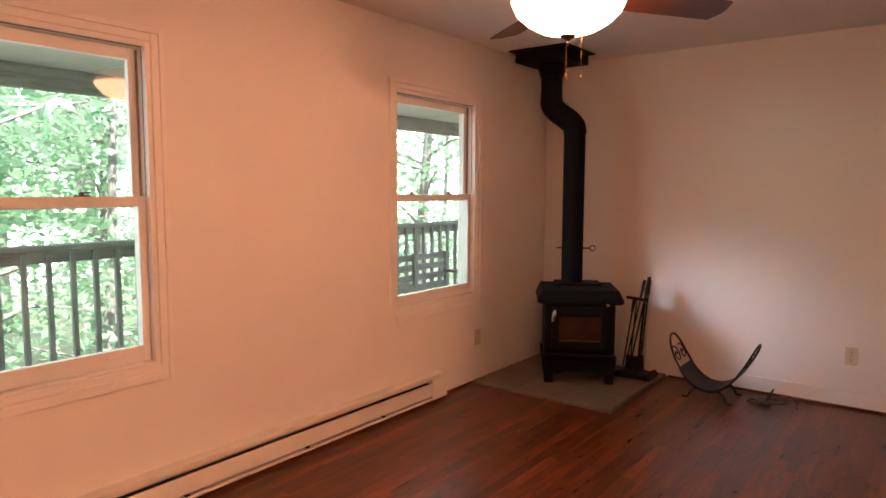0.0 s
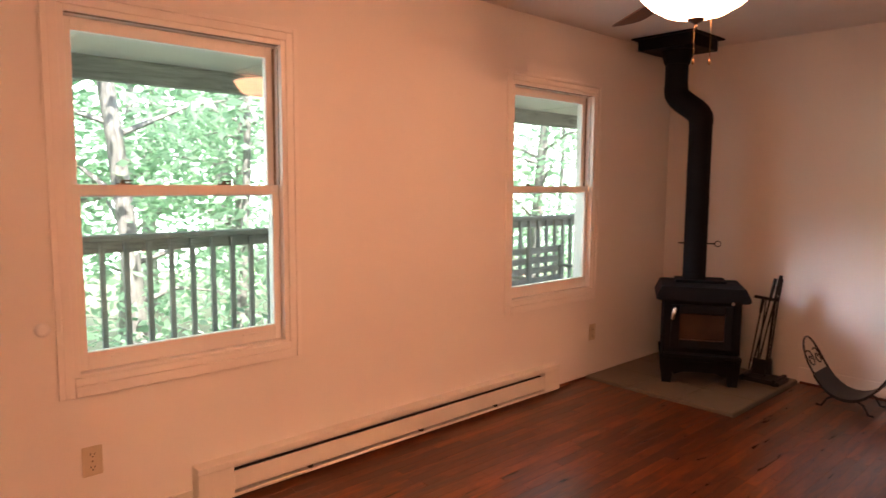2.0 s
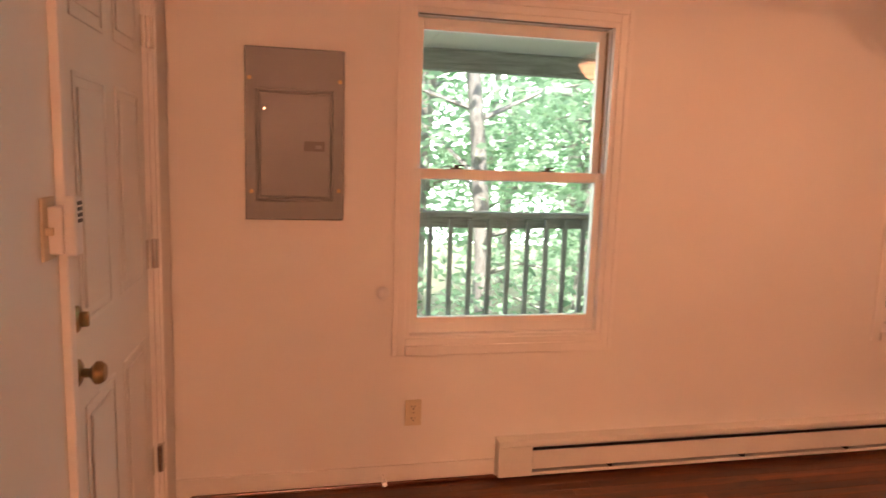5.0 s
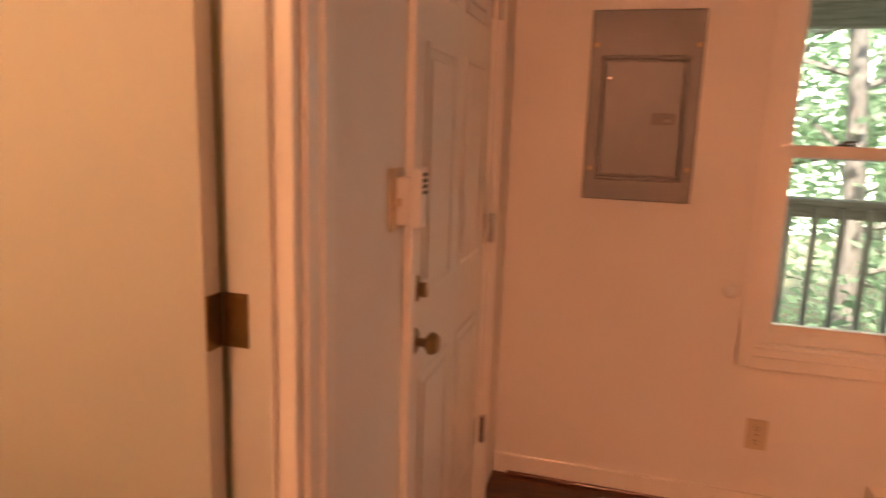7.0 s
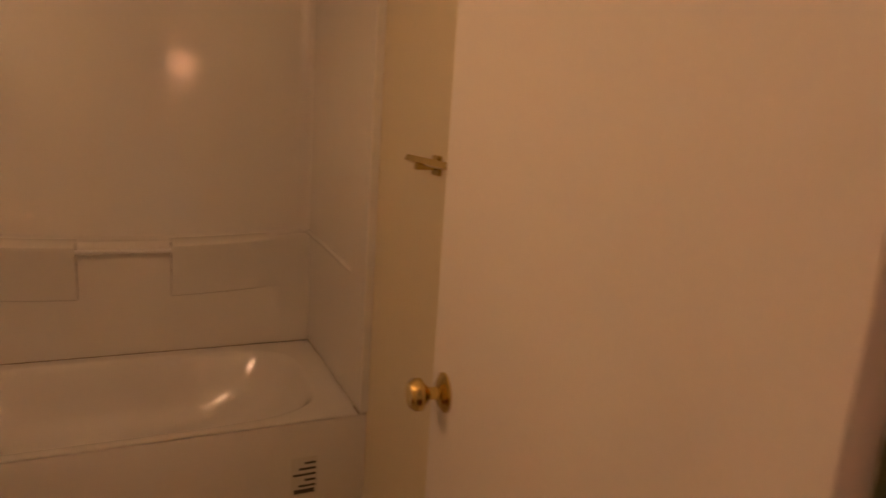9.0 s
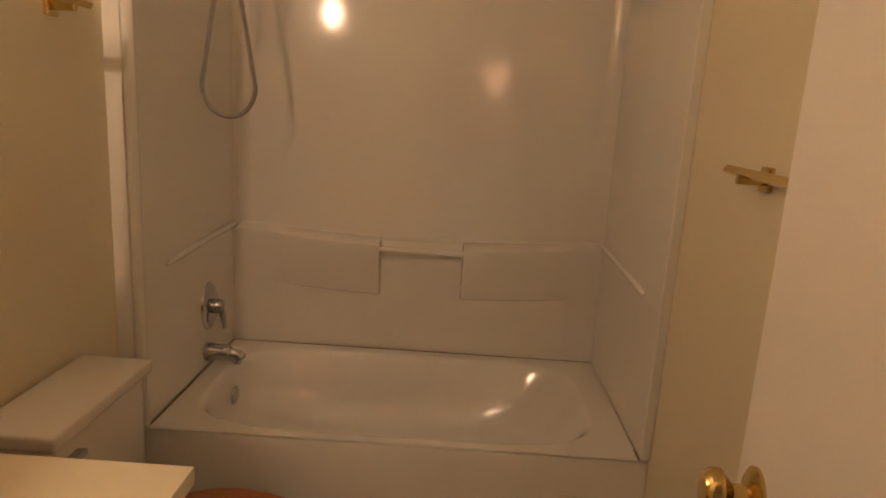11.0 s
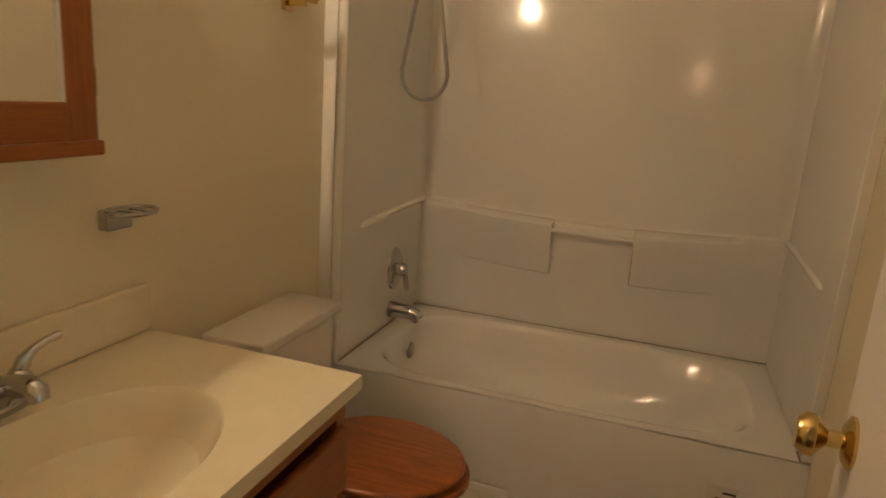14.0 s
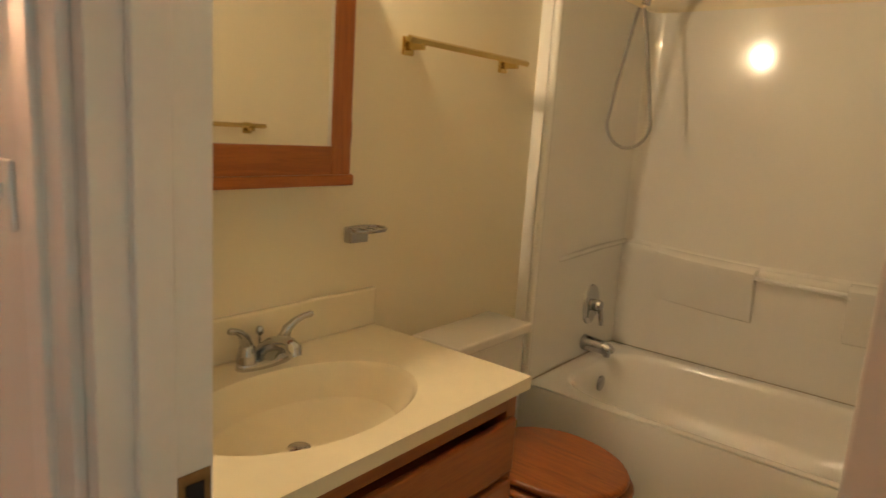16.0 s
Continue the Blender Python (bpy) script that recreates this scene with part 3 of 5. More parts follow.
part("toggle", solid((-0.026, -0.012, 0.006), (-0.016, 0.004, 0.02), 0.002), beige_plastic, kp, local=True)

# breaker panel
bp_ = thing("breaker_panel", (0, 0, 0), "grey enamelled steel breaker panel with a closed door", "electric panel")
bp_.matrix_world = wall_matrix((0.0, 0.4755, 1.4975), (1, 0, 0))
part("cover", solid((-0.1915, -0.335, 0), (0.1915, 0.335, 0.012), 0.004), panel_grey, bp_, local=True)
bm = bmesh.new()
for lo, hi in (((-0.15, -0.26), (-0.14, 0.178)), ((0.14, -0.26), (0.15, 0.178)), ((-0.14, -0.26), (0.14, -0.247)), ((-0.14, 0.165), (0.14, 0.178))):
    box(bm, (*lo, 0.012), (*hi, 0.028), 0.004)
part("door_rim", bm, panel_grey, bp_, local=True)
pd = part("panel_door", solid((-0.134, -0.241, 0.012), (0.134, 0.16, 0.018), 0.004), panel_grey, bp_, local=True)
lt = part("latch", solid((0.035, -0.06, 0.018), (0.115, -0.02, 0.0205), 0.001), dark_plastic, pd, "dark latch plate", local=True)
part("latch_slide", solid((0.078, -0.05, 0.0205), (0.102, -0.036, 0.025), 0.002), panel_grey, lt, local=True)
for sx, sy in ((-0.173, 0.215), (0.173, 0.215), (-0.168, -0.222), (0.172, -0.215)):
    bm = rod(bmesh.new(), (sx, sy, 0.012), (sx, sy, 0.0155), 0.008, sides=14)
    box(bm, (sx - 0.008, sy - 0.0012, 0.0155), (sx + 0.008, sy + 0.0012, 0.016))
    part("screw", bm, old_brass, bp_, local=True)
part("door_screw", rod(bmesh.new(), (-0.118, 0.1, 0.018), (-0.118, 0.1, 0.021), 0.005, sides=10), nickel, pd, local=True)

# bumper and door stop
bm = bmesh.new()
lathe(bm, [(0.027, 0), (0.027, 0.006), (0.022, 0.014), (0.012, 0.019), (0, 0.02)], wall_matrix((0, 0.838, 0.857), (1, 0, 0)), 24)
tagged(part("door_bumper", bm, white_plastic, smooth=50), "round white door bumper stuck on the wall", "door bumper")
st = thing("door_stop", (0.012, 0.852, 0.045), "small white door stop on the baseboard", "door stop")
part("rod", rod(bmesh.new(), (0.012, 0.852, 0.045), (0.07, 0.852, 0.04), 0.006), trim_paint, st)
part("tip", rod(bmesh.new(), (0.066, 0.852, 0.04), (0.085, 0.852, 0.039), 0.011), white_plastic, st)

# baseboard heater
hy0, hy1 = 1.362, 3.833
ht = thing("baseboard_heater", (0, (hy0 + hy1) / 2, 0.02), "long cream enamelled electric baseboard heater under the windows", "heater")
part("back_plate", solid((0.0, hy0 + 0.002, 0.02), (0.006, hy1 - 0.002, 0.188)), heater_paint, ht)
bm = bmesh.new()
box(bm, (0.006, hy0, 0.162), (0.07, hy1, 0.19), 0.004)
part("top_cover", bm, heater_paint, ht)
part("front_panel", solid((0.058, hy0 + 0.16, 0.052), (0.068, hy1 - 0.16, 0.138), 0.003), heater_paint, ht)
part("bottom_rail", solid((0.02, hy0 + 0.1, 0.02), (0.066, hy1 - 0.1, 0.036), 0.003), heater_paint, ht)
# plain block, its black stands for the shade in the slot
part("heating_element", solid((0.015, hy0 + 0.1, 0.06), (0.045, hy1 - 0.1, 0.13)), gap_shade, ht, "heating element block, near-black for the shade behind the slot")
for a, b in ((hy0, hy0 + 0.16), (hy1 - 0.16, hy1)):
    part("end_cap", solid((0.006, a, 0.02), (0.069, b, 0.1615), 0.004), heater_paint, ht)
# brackets take the same painted shade of the lower gap
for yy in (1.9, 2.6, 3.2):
    part("bracket", solid((0.03, yy, 0.036), (0.064, yy + 0.02, 0.0515)), gap_shade, ht)

# ---- hearth and wood stove ----
hearth = thing("hearth_pad", (0.535, 4.75, 0.0), "tan stone tiled hearth pad in the corner under the stove", "hearth")
part("bed", solid((0.001, 4.22, -0.012), (1.07, NORTH - 0.001, 0.012), 0.002), grout, hearth)

SX, SY, SR = 0.56, 4.79, 31
stove = thing("wood_stove", (SX, SY, 0.02), "black cast iron wood stove with a glass door", "stove", rz=SR)
bm = bmesh.new()
box(bm, (-0.25, -0.20, 0.16), (0.25, 0.2, 0.6), 0.012)
part("firebox", bm, cast_iron, stove, local=True)
bm = bmesh.new()
extrude(bm, [(-0.28, 0.0), (0.28, 0.0), (0.305, 0.012), (0.302, 0.03), (0.268, 0.10), (-0.268, 0.10), (-0.302, 0.03), (-0.305, 0.012)], 0.46, pose(0, 0.23, 0.585, 90, 0, 0))
bmesh.ops.bevel(bm, geom=list(bm.edges), offset=0.004, segments=2, affect="EDGES", clamp_overlap=True)
part("top", bm, cast_iron, stove, local=True)
part("top_plate", solid((-0.17, -0.02, 0.685), (0.17, 0.2, 0.705), 0.005), cast_iron, stove, local=True)
bm = bmesh.new()
for lo, hi in (((-0.2, 0.26), (-0.145, 0.56)), ((0.145, 0.26), (0.2, 0.56)), ((-0.145, 0.26), (0.145, 0.315)), ((-0.145, 0.50), (0.145, 0.56))):
    box(bm, (lo[0], -0.225, lo[1]), (hi[0], -0.2, hi[1]), 0.006)
dr = part("door", bm, cast_iron, stove, local=True)
part("door_glass", solid((-0.147, -0.212, 0.313), (0.147, -0.204, 0.502)), stove_glass, dr, "sooty brown glass", local=True)
part("glass_trim", solid((-0.14, -0.216, 0.313), (0.14, -0.212, 0.322)), bronze, dr, local=True)
bm = bmesh.new()
rod(bm, (-0.185, -0.225, 0.515), (-0.185, -0.25, 0.515), 0.008)
lathe(bm, [(0, -0.05), (0.012, -0.04), (0.017, 0), (0.012, 0.04), (0, 0.05)], pose(-0.185, -0.262, 0.505, 0, 8, 0), 16)
part("handle", bm, nickel, dr, "bright coil door handle", 50, local=True)
part("air_knob", rod(bmesh.new(), (0.19, -0.2, 0.585), (0.19, -0.235, 0.585), 0.012), nickel, stove, local=True)
part("ash_lip", solid((-0.24, -0.27, 0.205), (0.24, -0.19, 0.225), 0.006), cast_iron, stove, local=True)
for sx in (-1, 1):
    for sy in (-1, 1):
        bm = bmesh.new()
        extrude(bm, [(0, 0), (0.06, 0), (0.085, 0.2), (-0.02, 0.2)] if sx < 0 else [(0, 0), (0.06, 0), (0.08, 0.2), (-0.025, 0.2)], 0.06, pose(sx * 0.215 - 0.03, sy * 0.16 + 0.03, 0.0, 90, 0, 0))
        part("leg", bm, cast_iron, stove, local=True)
bm = bmesh.new()
extrude(bm, [(-0.2, 0.2), (-0.17, 0.06), (-0.1, 0.085), (0.1, 0.085), (0.17, 0.06), (0.2, 0.2)], 0.015, pose(0, -0.17, 0.0, 90, 0, 0))
part("pedestal_apron", bm, cast_iron, stove, local=True)

# flue pipe with an offset, to the ceiling box
flue = thing("flue_pipe", (0.5, 4.87, 0.72), "black offset stove pipe running up to the ceiling", "stove pipe")
P0, P1 = Vector((0.475, 4.855, 0)), Vector((0.30, 4.81, 0))
part("lower_pipe", rod(bmesh.new(), P0 + Vector((0, 0, 0.724)), P0 + Vector((0, 0, 1.85)), 0.079, sides=32), cast_iron, flue, smooth=40)
bm = bmesh.new()
tube(bm, [P0 + Vector((0, 0, 1.83))] + [P0.lerp(P1, (1 - math.cos(math.pi * k / 12)) / 2) + Vector((0, 0, 1.86 + 0.21 * k / 12)) for k in range(13)] + [P1 + Vector((0, 0, 2.10))], 0.083, 28)
part("elbow", bm, cast_iron, flue, smooth=40)
part("upper_pipe", rod(bmesh.new(), P1 + Vector((0, 0, 2.09)), P1 + Vector((0, 0, 2.30)), 0.079, sides=32), cast_iron, flue, smooth=40)
part("collar", rod(bmesh.new(), P1 + Vector((0, 0, 2.255)), P1 + Vector((0, 0, 2.349)), 0.085, 0.115, 32), cast_iron, flue, smooth=40)
bm = rod(bmesh.new(), P0 + Vector((-0.1, -0.06, 0.98)), P0 + Vector((0.115, 0.07, 0.98)), 0.005, sides=8)
tube(bm, [P0 + Vector((0.128 + 0.018 * math.cos(a), 0.078 + 0.011 * math.cos(a), 0.98 + 0.02 * math.sin(a))) for a in [k * math.pi / 6 for k in range(13)]], 0.004, 6)
part("damper_handle", bm, wrought, flue, "coiled wire damper handle")
part("seam", solid(P0 + Vector((0.078, -0.004, 0.73)), P0 + Vector((0.082, 0.004, 1.84))), cast_iron, flue)
cb = thing("ceiling_support_box", (P1[0], P1[1], CEIL), "square black stove pipe ceiling support box", "flue box")
part("box", solid((P1[0] - 0.2, P1[1] - 0.2, 2.35), (P1[0] + 0.2, P1[1] + 0.2, CEIL - 0.004), 0.004), cast_iron, cb)
part("flange", solid((P1[0] - 0.235, P1[1] - 0.235, CEIL - 0.012), (P1[0] + 0.235, P1[1] + 0.235, CEIL - 0.001), 0.002), cast_iron, cb)

# fireplace tools
ts = thing("fireplace_tool_set", (0.92, 5.06, 0.02), "black wrought iron fireplace tool set with hanging tools", "fireplace tools")
bx, by = 0.92, 5.08
bm = solid((bx - 0.14, by - 0.1, 0.02), (bx + 0.13, by + 0.09, 0.05), 0.006)
for sx in (-0.11, 0.1):
    box(bm, (bx + sx - 0.012, by - 0.11, 0.02), (bx + sx + 0.012, by + 0.1, 0.065), 0.003)
part("base", bm, wrought, ts)
part("post", rod(bmesh.new(), (bx, by, 0.05), (bx + 0.05, by, 0.70), 0.009), wrought, ts)
bm = rod(bmesh.new(), (bx - 0.09, by - 0.02, 0.615), (bx + 0.07, by - 0.01, 0.605), 0.011)
rod(bm, (bx + 0.045, by - 0.06, 0.61), (bx + 0.045, by + 0.06, 0.61), 0.007)
part("hanger", bm, wrought, ts)
for k, (a, b, tip) in enumerate((((bx + 0.055, by - 0.05, 0.76), (bx - 0.07, by - 0.06, 0.10), "poker"), ((bx + 0.075, by - 0.01, 0.78), (bx - 0.03, by - 0.04, 0.16), "shovel"), ((bx + 0.06, by + 0.04, 0.75), (bx + 0.02, by + 0.02, 0.18), "brush"), ((bx - 0.03, by - 0.02, 0.61), (bx - 0.10, by - 0.03, 0.09), "tongs"))):
    a, b = Vector(a), Vector(b)
    bm = rod(bmesh.new(), a, b, 0.006, sides=8)
    rod(bm, a.lerp(b, 0.0), a.lerp(b, 0.2), 0.013, 0.010, 10)
    d = (b - a).normalized()
    if tip == "shovel":
        box(bm, b + Vector((-0.045, -0.004, -0.09)), b + Vector((0.045, 0.006, 0.02)), 0.003)
    elif tip == "brush":
        rod(bm, b, b + d * 0.11, 0.016, 0.032, 12)
    elif tip == "poker":
        rod(bm, b, b + Vector((0.03, 0, 0.03)), 0.005, sides=6)
    else:
        rod(bm, a + Vector((0.02, 0, 0)), b + Vector((0.05, 0, 0)), 0.005, sides=8)
    part(tip, bm, wrought, ts)

# log rack
lr = thing("log_rack", (1.5, 4.98, 0.0), "black wrought iron log cradle with scrolled ends", "log rack")
cx, cy = 1.49, 4.98


def cradle(u):
    """Height and place along the cradle, u from -1 to 1."""
    return cx + 0.27 * u, 0.075 + 0.29 * abs(u) ** 2.2


bm = bmesh.new()
n = 16
for th in (0.0,):
    rows = []
    for k in range(n + 1):
        u = -0.68 + 1.36 * k / n
        x, z = cradle(u)
        rows.append([bm.verts.new((x, cy + s, z + t)) for s, t in ((-0.14, -0.014), (0.14, -0.014), (0.14, 0.006), (-0.14, 0.006))])
    for r0, r1 in zip(rows, rows[1:]):
        for k in range(4):
            bm.faces.new((r0[k], r0[(k + 1) % 4], r1[(k + 1) % 4], r1[k]))
    bm.faces.new(rows[0][::-1])
    bm.faces.new(rows[-1])
part("cradle_sheet", bm, wrought, lr)
for s in (-1, 1):
    bm = bmesh.new()
    pts = []
    for k in range(15):
        a = math.pi * k / 14
        x, z = cradle(s * (0.66 + 0.40 * math.sin(a) ** 0.6))
        pts.append((x, cy - 0.13 * math.cos(a), z))
    tube(bm, pts, 0.007, 8)
    for q in (-1, 1):
        sc = []
        for k in range(22):
            a = 0.4 * k
            rr = 0.012 + 0.0022 * k
            x, z = cradle(s * (0.84 + 0.5 * rr * 4 * math.sin(a) * 0.9))
            sc.append((x, cy + q * 0.058 + rr * math.cos(a) * 0.95, z))
        tube(bm, sc, 0.005, 6)
    part("scroll_end", bm, wrought, lr)
for s in (-1, 1):
    for q in (-1, 1):
        bm = tube(bmesh.new(), [(cx + s * 0.05, cy + q * 0.12, 0.085), (cx + s * 0.10, cy + q * 0.125, 0.06), (cx + s * 0.13, cy + q * 0.13, 0.008), (cx + s * 0.16, cy + q * 0.13, 0.008)], 0.008, 8)
        part("foot", bm, wrought, lr)

# cord and blower beside the rack
cd = thing("coiled_cord", (1.84, 5.02, 0.0), "black coiled power cord with a plug lying on the floor", "cord")
bm = bmesh.new()
pts = [(1.74 + 0.012 * k / 2 + 0.055 * math.cos(k * 0.7), 5.0 + 0.05 * math.sin(k * 0.7), 0.012 + 0.0012 * k) for k in range(30)]
tube(bm, pts, 0.007, 6)
part("coil", bm, dark_plastic, cd)
bm = bmesh.new()
tube(bm, [(1.84, 5.02, 0.012), (1.88, 5.05, 0.055), (1.95, 5.06, 0.075), (2.0, 5.04, 0.05), (2.01, 5.0, 0.01)], 0.006, 6)
part("lead", bm, dark_plastic, cd)
bm = solid((1.78, 4.97, 0.0), (1.86, 5.03, 0.035), 0.008)
tube(bm, [(1.83, 5.0, 0.03), (1.85, 5.01, 0.08), (1.865, 5.02, 0.115)], [0.012, 0.01, 0.006], 8)
part("plug", bm, dark_plastic, cd)

# ---- ceiling fan with light ----
FX, FY = 1.534, 2.629
fan = thing("ceiling_fan", (FX, FY, CEIL), "bronze four-blade ceiling fan with a lit frosted glass bowl", "ceiling fan")
fm = Matrix.Translation((FX, FY, 0))
part("canopy", lathe(bmesh.new(), [(0.0, 2.436), (0.07, 2.436), (0.066, 2.40), (0.03, 2.37), (0.0, 2.37)], fm), bronze, fan, smooth=40)
part("downrod", rod(bmesh.new(), (FX, FY, 2.24), (FX, FY, 2.38), 0.012), bronze, fan)
part("motor", lathe(bmesh.new(), [(0.0, 2.27), (0.06, 2.265), (0.125, 2.235), (0.135, 2.19), (0.12, 2.15), (0.08, 2.13), (0.075, 2.119), (0.0, 2.119)], fm), bronze, fan, smooth=40)
bowl = part("glass_bowl", lathe(bmesh.new(), [(0.0, 1.991), (0.05, 1.993), (0.105, 2.008), (0.155, 2.036), (0.192, 2.071), (0.205, 2.098), (0.212, 2.114), (0.205, 2.118), (0.0, 2.118)], fm, 48), lamp_glass, fan, "lit frosted glass bowl", 60)
part("finial", lathe(bmesh.new(), [(0.0, 1.951), (0.004, 1.954), (0.007, 1.962), (0.004, 1.969), (0.009, 1.974), (0.026, 1.983), (0.03, 1.990), (0.0, 1.991)], fm, 20), bronze, fan, smooth=50)
for dx, dy, low in ((-0.03, 0.05, 1.84), (0.035, 0.045, 1.83)):
    bm = rod(bmesh.new(), (FX + dx, FY + dy, low + 0.02), (FX + dx, FY + dy, 2.03), 0.0012, sides=6)
    lathe(bm, [(0, -0.012), (0.005, -0.006), (0.004, 0.004), (0.001, 0.012), (0, 0.012)], Matrix.Translation((FX + dx, FY + dy, low + 0.01)), 10)
    part("pull_chain", bm, old_brass, fan)
for k in range(4):
    a = radians(53.5 + 90 * k)
    m = Matrix.Translation((FX, FY, 2.128)) @ Matrix.Rotation(a, 4, "Z") @ Matrix.Rotation(radians(-13), 4, "X")
    bm = bmesh.new()
    extrude(bm, [(0.2, -0.05), (0.3, -0.062), (0.61, -0.078), (0.67, -0.07), (0.685, 0.0), (0.66, 0.07), (0.62, 0.07), (0.3, 0.06), (0.2, 0.048)], 0.006)
    bl = part("blade", bm, blade_wood, fan, local=True)
    bl.matrix_basis = fan.matrix_basis.inverted() @ m
    bm = bmesh.new()
    box(bm, (0.09, -0.018, 0.008), (0.25, 0.018, 0.016), 0.004)
    ir = part("blade_iron", bm, bronze, bl, local=True)


# ---- unseen wall light, added as source of the warm light from the east ----
sco = thing("wall_sconce", (ADDED_ROOM, 0.4, 1.94), "unseen brass wall sconce with a lit globe, added for warm light from the east", "wall light")
part("back_plate", lathe(bmesh.new(), [(0.0, 0), (0.06, 0), (0.058, 0.008), (0.03, 0.018), (0.0, 0.018)], wall_matrix((ADDED_ROOM, 0.4, 1.89), (-1, 0, 0)), 28), old_brass, sco, smooth=40)
part("arm", tube(bmesh.new(), [(ADDED_ROOM - 0.01, 0.4, 1.89), (ADDED_ROOM - 0.06, 0.4, 1.82), (ADDED_ROOM - 0.115, 0.4, 1.87), (ADDED_ROOM - 0.13, 0.4, 1.90)], 0.009, 10), old_brass, sco, smooth=50)
part("cup", lathe(bmesh.new(), [(0.0, 0), (0.03, 0), (0.045, 0.02), (0.042, 0.03), (0.0, 0.03)], Matrix.Translation((ADDED_ROOM - 0.13, 0.4, 1.89)), 24), old_brass, sco, smooth=40)
bm = bmesh.new()
bmesh.ops.create_uvsphere(bm, u_segments=24, v_segments=14, radius=0.085, matrix=Matrix.Translation((ADDED_ROOM - 0.13, 0.4, 2.0)))
part("globe", bm, sconce_glass, sco, "lit frosted glass globe", 60)

# ---- bathroom: tub and surround ----
TX0, TX1, TY0, TY1, TZ = 1.41, 2.92, -2.69, -1.91, 0.355
tub = thing("bathtub", ((TX0 + TX1) / 2, (TY0 + TY1) / 2, 0.0), "white acrylic alcove bathtub with chrome overflow", "bathtub")
# rim and basin from rings of a rounded rectangle
bm = bmesh.new()


def rounded(cx, cy, hx, hy, p, z, n=72):
    return [Vector((cx + hx * math.copysign(abs(math.cos(a)) ** (2 / p), math.cos(a)), cy + hy * math.copysign(abs(math.sin(a)) ** (2 / p), math.sin(a)), z)) for a in [2 * math.pi * k / n for k in range(n)]]


mx, my = 2.178, (TY0 + TY1) / 2 + 0.003
rings = []
for hx, hy, p, z, dx in ((0.675, 0.348, 4.2, TZ, 0), (0.670, 0.342, 4.2, TZ - 0.002, 0), (0.662, 0.335, 4.1, TZ - 0.009, 0), (0.652, 0.327, 4.0, TZ - 0.024, 0.001), (0.61, 0.305, 3.6, TZ - 0.12, 0.022), (0.57, 0.29, 3.2, TZ - 0.19, 0.045), (0.50, 0.25, 3.0, 0.10, 0.06), (0.43, 0.2, 2.8, 0.065, 0.08), (0.2, 0.1, 2.4, 0.06, 0.09)):
    rings.append([bm.verts.new(v) for v in rounded(mx + dx, my, hx, hy, p, z)])
n = len(rings[0])
for r0, r1 in zip(rings, rings[1:]):
    for k in range(n):
        bm.faces.new((r0[k], r0[(k + 1) % n], r1[(k + 1) % n], r1[k]))
bm.faces.new(rings[-1])
# deck from the basin's edge to the outer rectangle
outer = []
for v in rings[0]:
    a = math.atan2((v.co.y - my) / 0.348, (v.co.x - mx) / 0.675)
    c, s = math.cos(a), math.sin(a)
    k = 1 / max(abs(c), abs(s))
    outer.append(bm.verts.new((min(TX1, max(TX0, mx + c * k * ((TX1 - mx) if c > 0 else (mx - TX0)))), min(TY1, max(TY0, my + s * k * ((TY1 - my) if s > 0 else (my - TY0)))), TZ)))
for k in range(n):
    bm.faces.new((outer[k], outer[(k + 1) % n], rings[0][(k + 1) % n], rings[0][k]))
bmesh.ops.recalc_face_normals(bm, faces=bm.faces)
if max(bm.faces, key=lambda f: f.calc_area()).normal.z < 0:
    bmesh.ops.reverse_faces(bm, faces=bm.faces)
part("basin", bm, tub_white, tub, smooth=40)
bm = bmesh.new()
prof = [(TY1 + 0.0, TZ - 0.02), (TY1 - 0.004, TZ - 0.007), (TY1 - 0.016, TZ - 0.0008), (TY1 - 0.03, TZ - 0.0008), (TY1 - 0.03, 0.0), (TY1 - 0.004, 0.0), (TY1 - 0.004, 0.05), (TY1 + 0.002, 0.07), (TY1 + 0.004, TZ - 0.05)]
extrude(bm, prof, BE - BW - 0.002, Matrix(((0, 0, 1, BW + 0.001), (1, 0, 0, 0), (0, 1, 0, 0), (0, 0, 0, 1))))
part("apron", bm, tub_white, tub, smooth=35)
bm = bmesh.new()
lathe(bm, [(0.0, 0.012), (0.02, 0.012), (0.034, 0.006), (0.036, 0), (0.0, 0)], wall_matrix((2.806, -2.36, 0.262), (-1, 0, 0.0)), 24)
part("overflow_plate", bm, chrome, tub, "chrome overflow plate", 40)
part("drain", rod(bmesh.new(), (2.62, my, 0.061), (2.62, my, 0.066), 0.03, sides=24), chrome, tub, "chrome drain")
lb = part("paper_label", solid((1.555, TY1 + 0.0045, 0.085), (1.645, TY1 + 0.0055, 0.225)), paper, tub, "white paper label with grey print")
for k in range(5):
    part("print_bar", solid((1.562, TY1 + 0.0056, 0.20 - 0.021 * k), (1.60 + 0.038 * ((k * 7) % 3) / 2, TY1 + 0.006, 0.208 - 0.021 * k)), ink, lb)
part("print_block", solid((1.565, TY1 + 0.0056, 0.092), (1.635, TY1 + 0.006, 0.108)), ink, lb)

sr = thing("tub_surround", ((TX0 + TX1) / 2, BS, TZ), "glossy white acrylic tub surround with moulded shelf ledge", "shower surround")
TOP = 1.89
bm = bmesh.new()
# back panel column by column: a bowed shelf with an undercut face either side of a flat recess
YB = BS + 0.03
NX0, NX1 = 1.975, 2.315


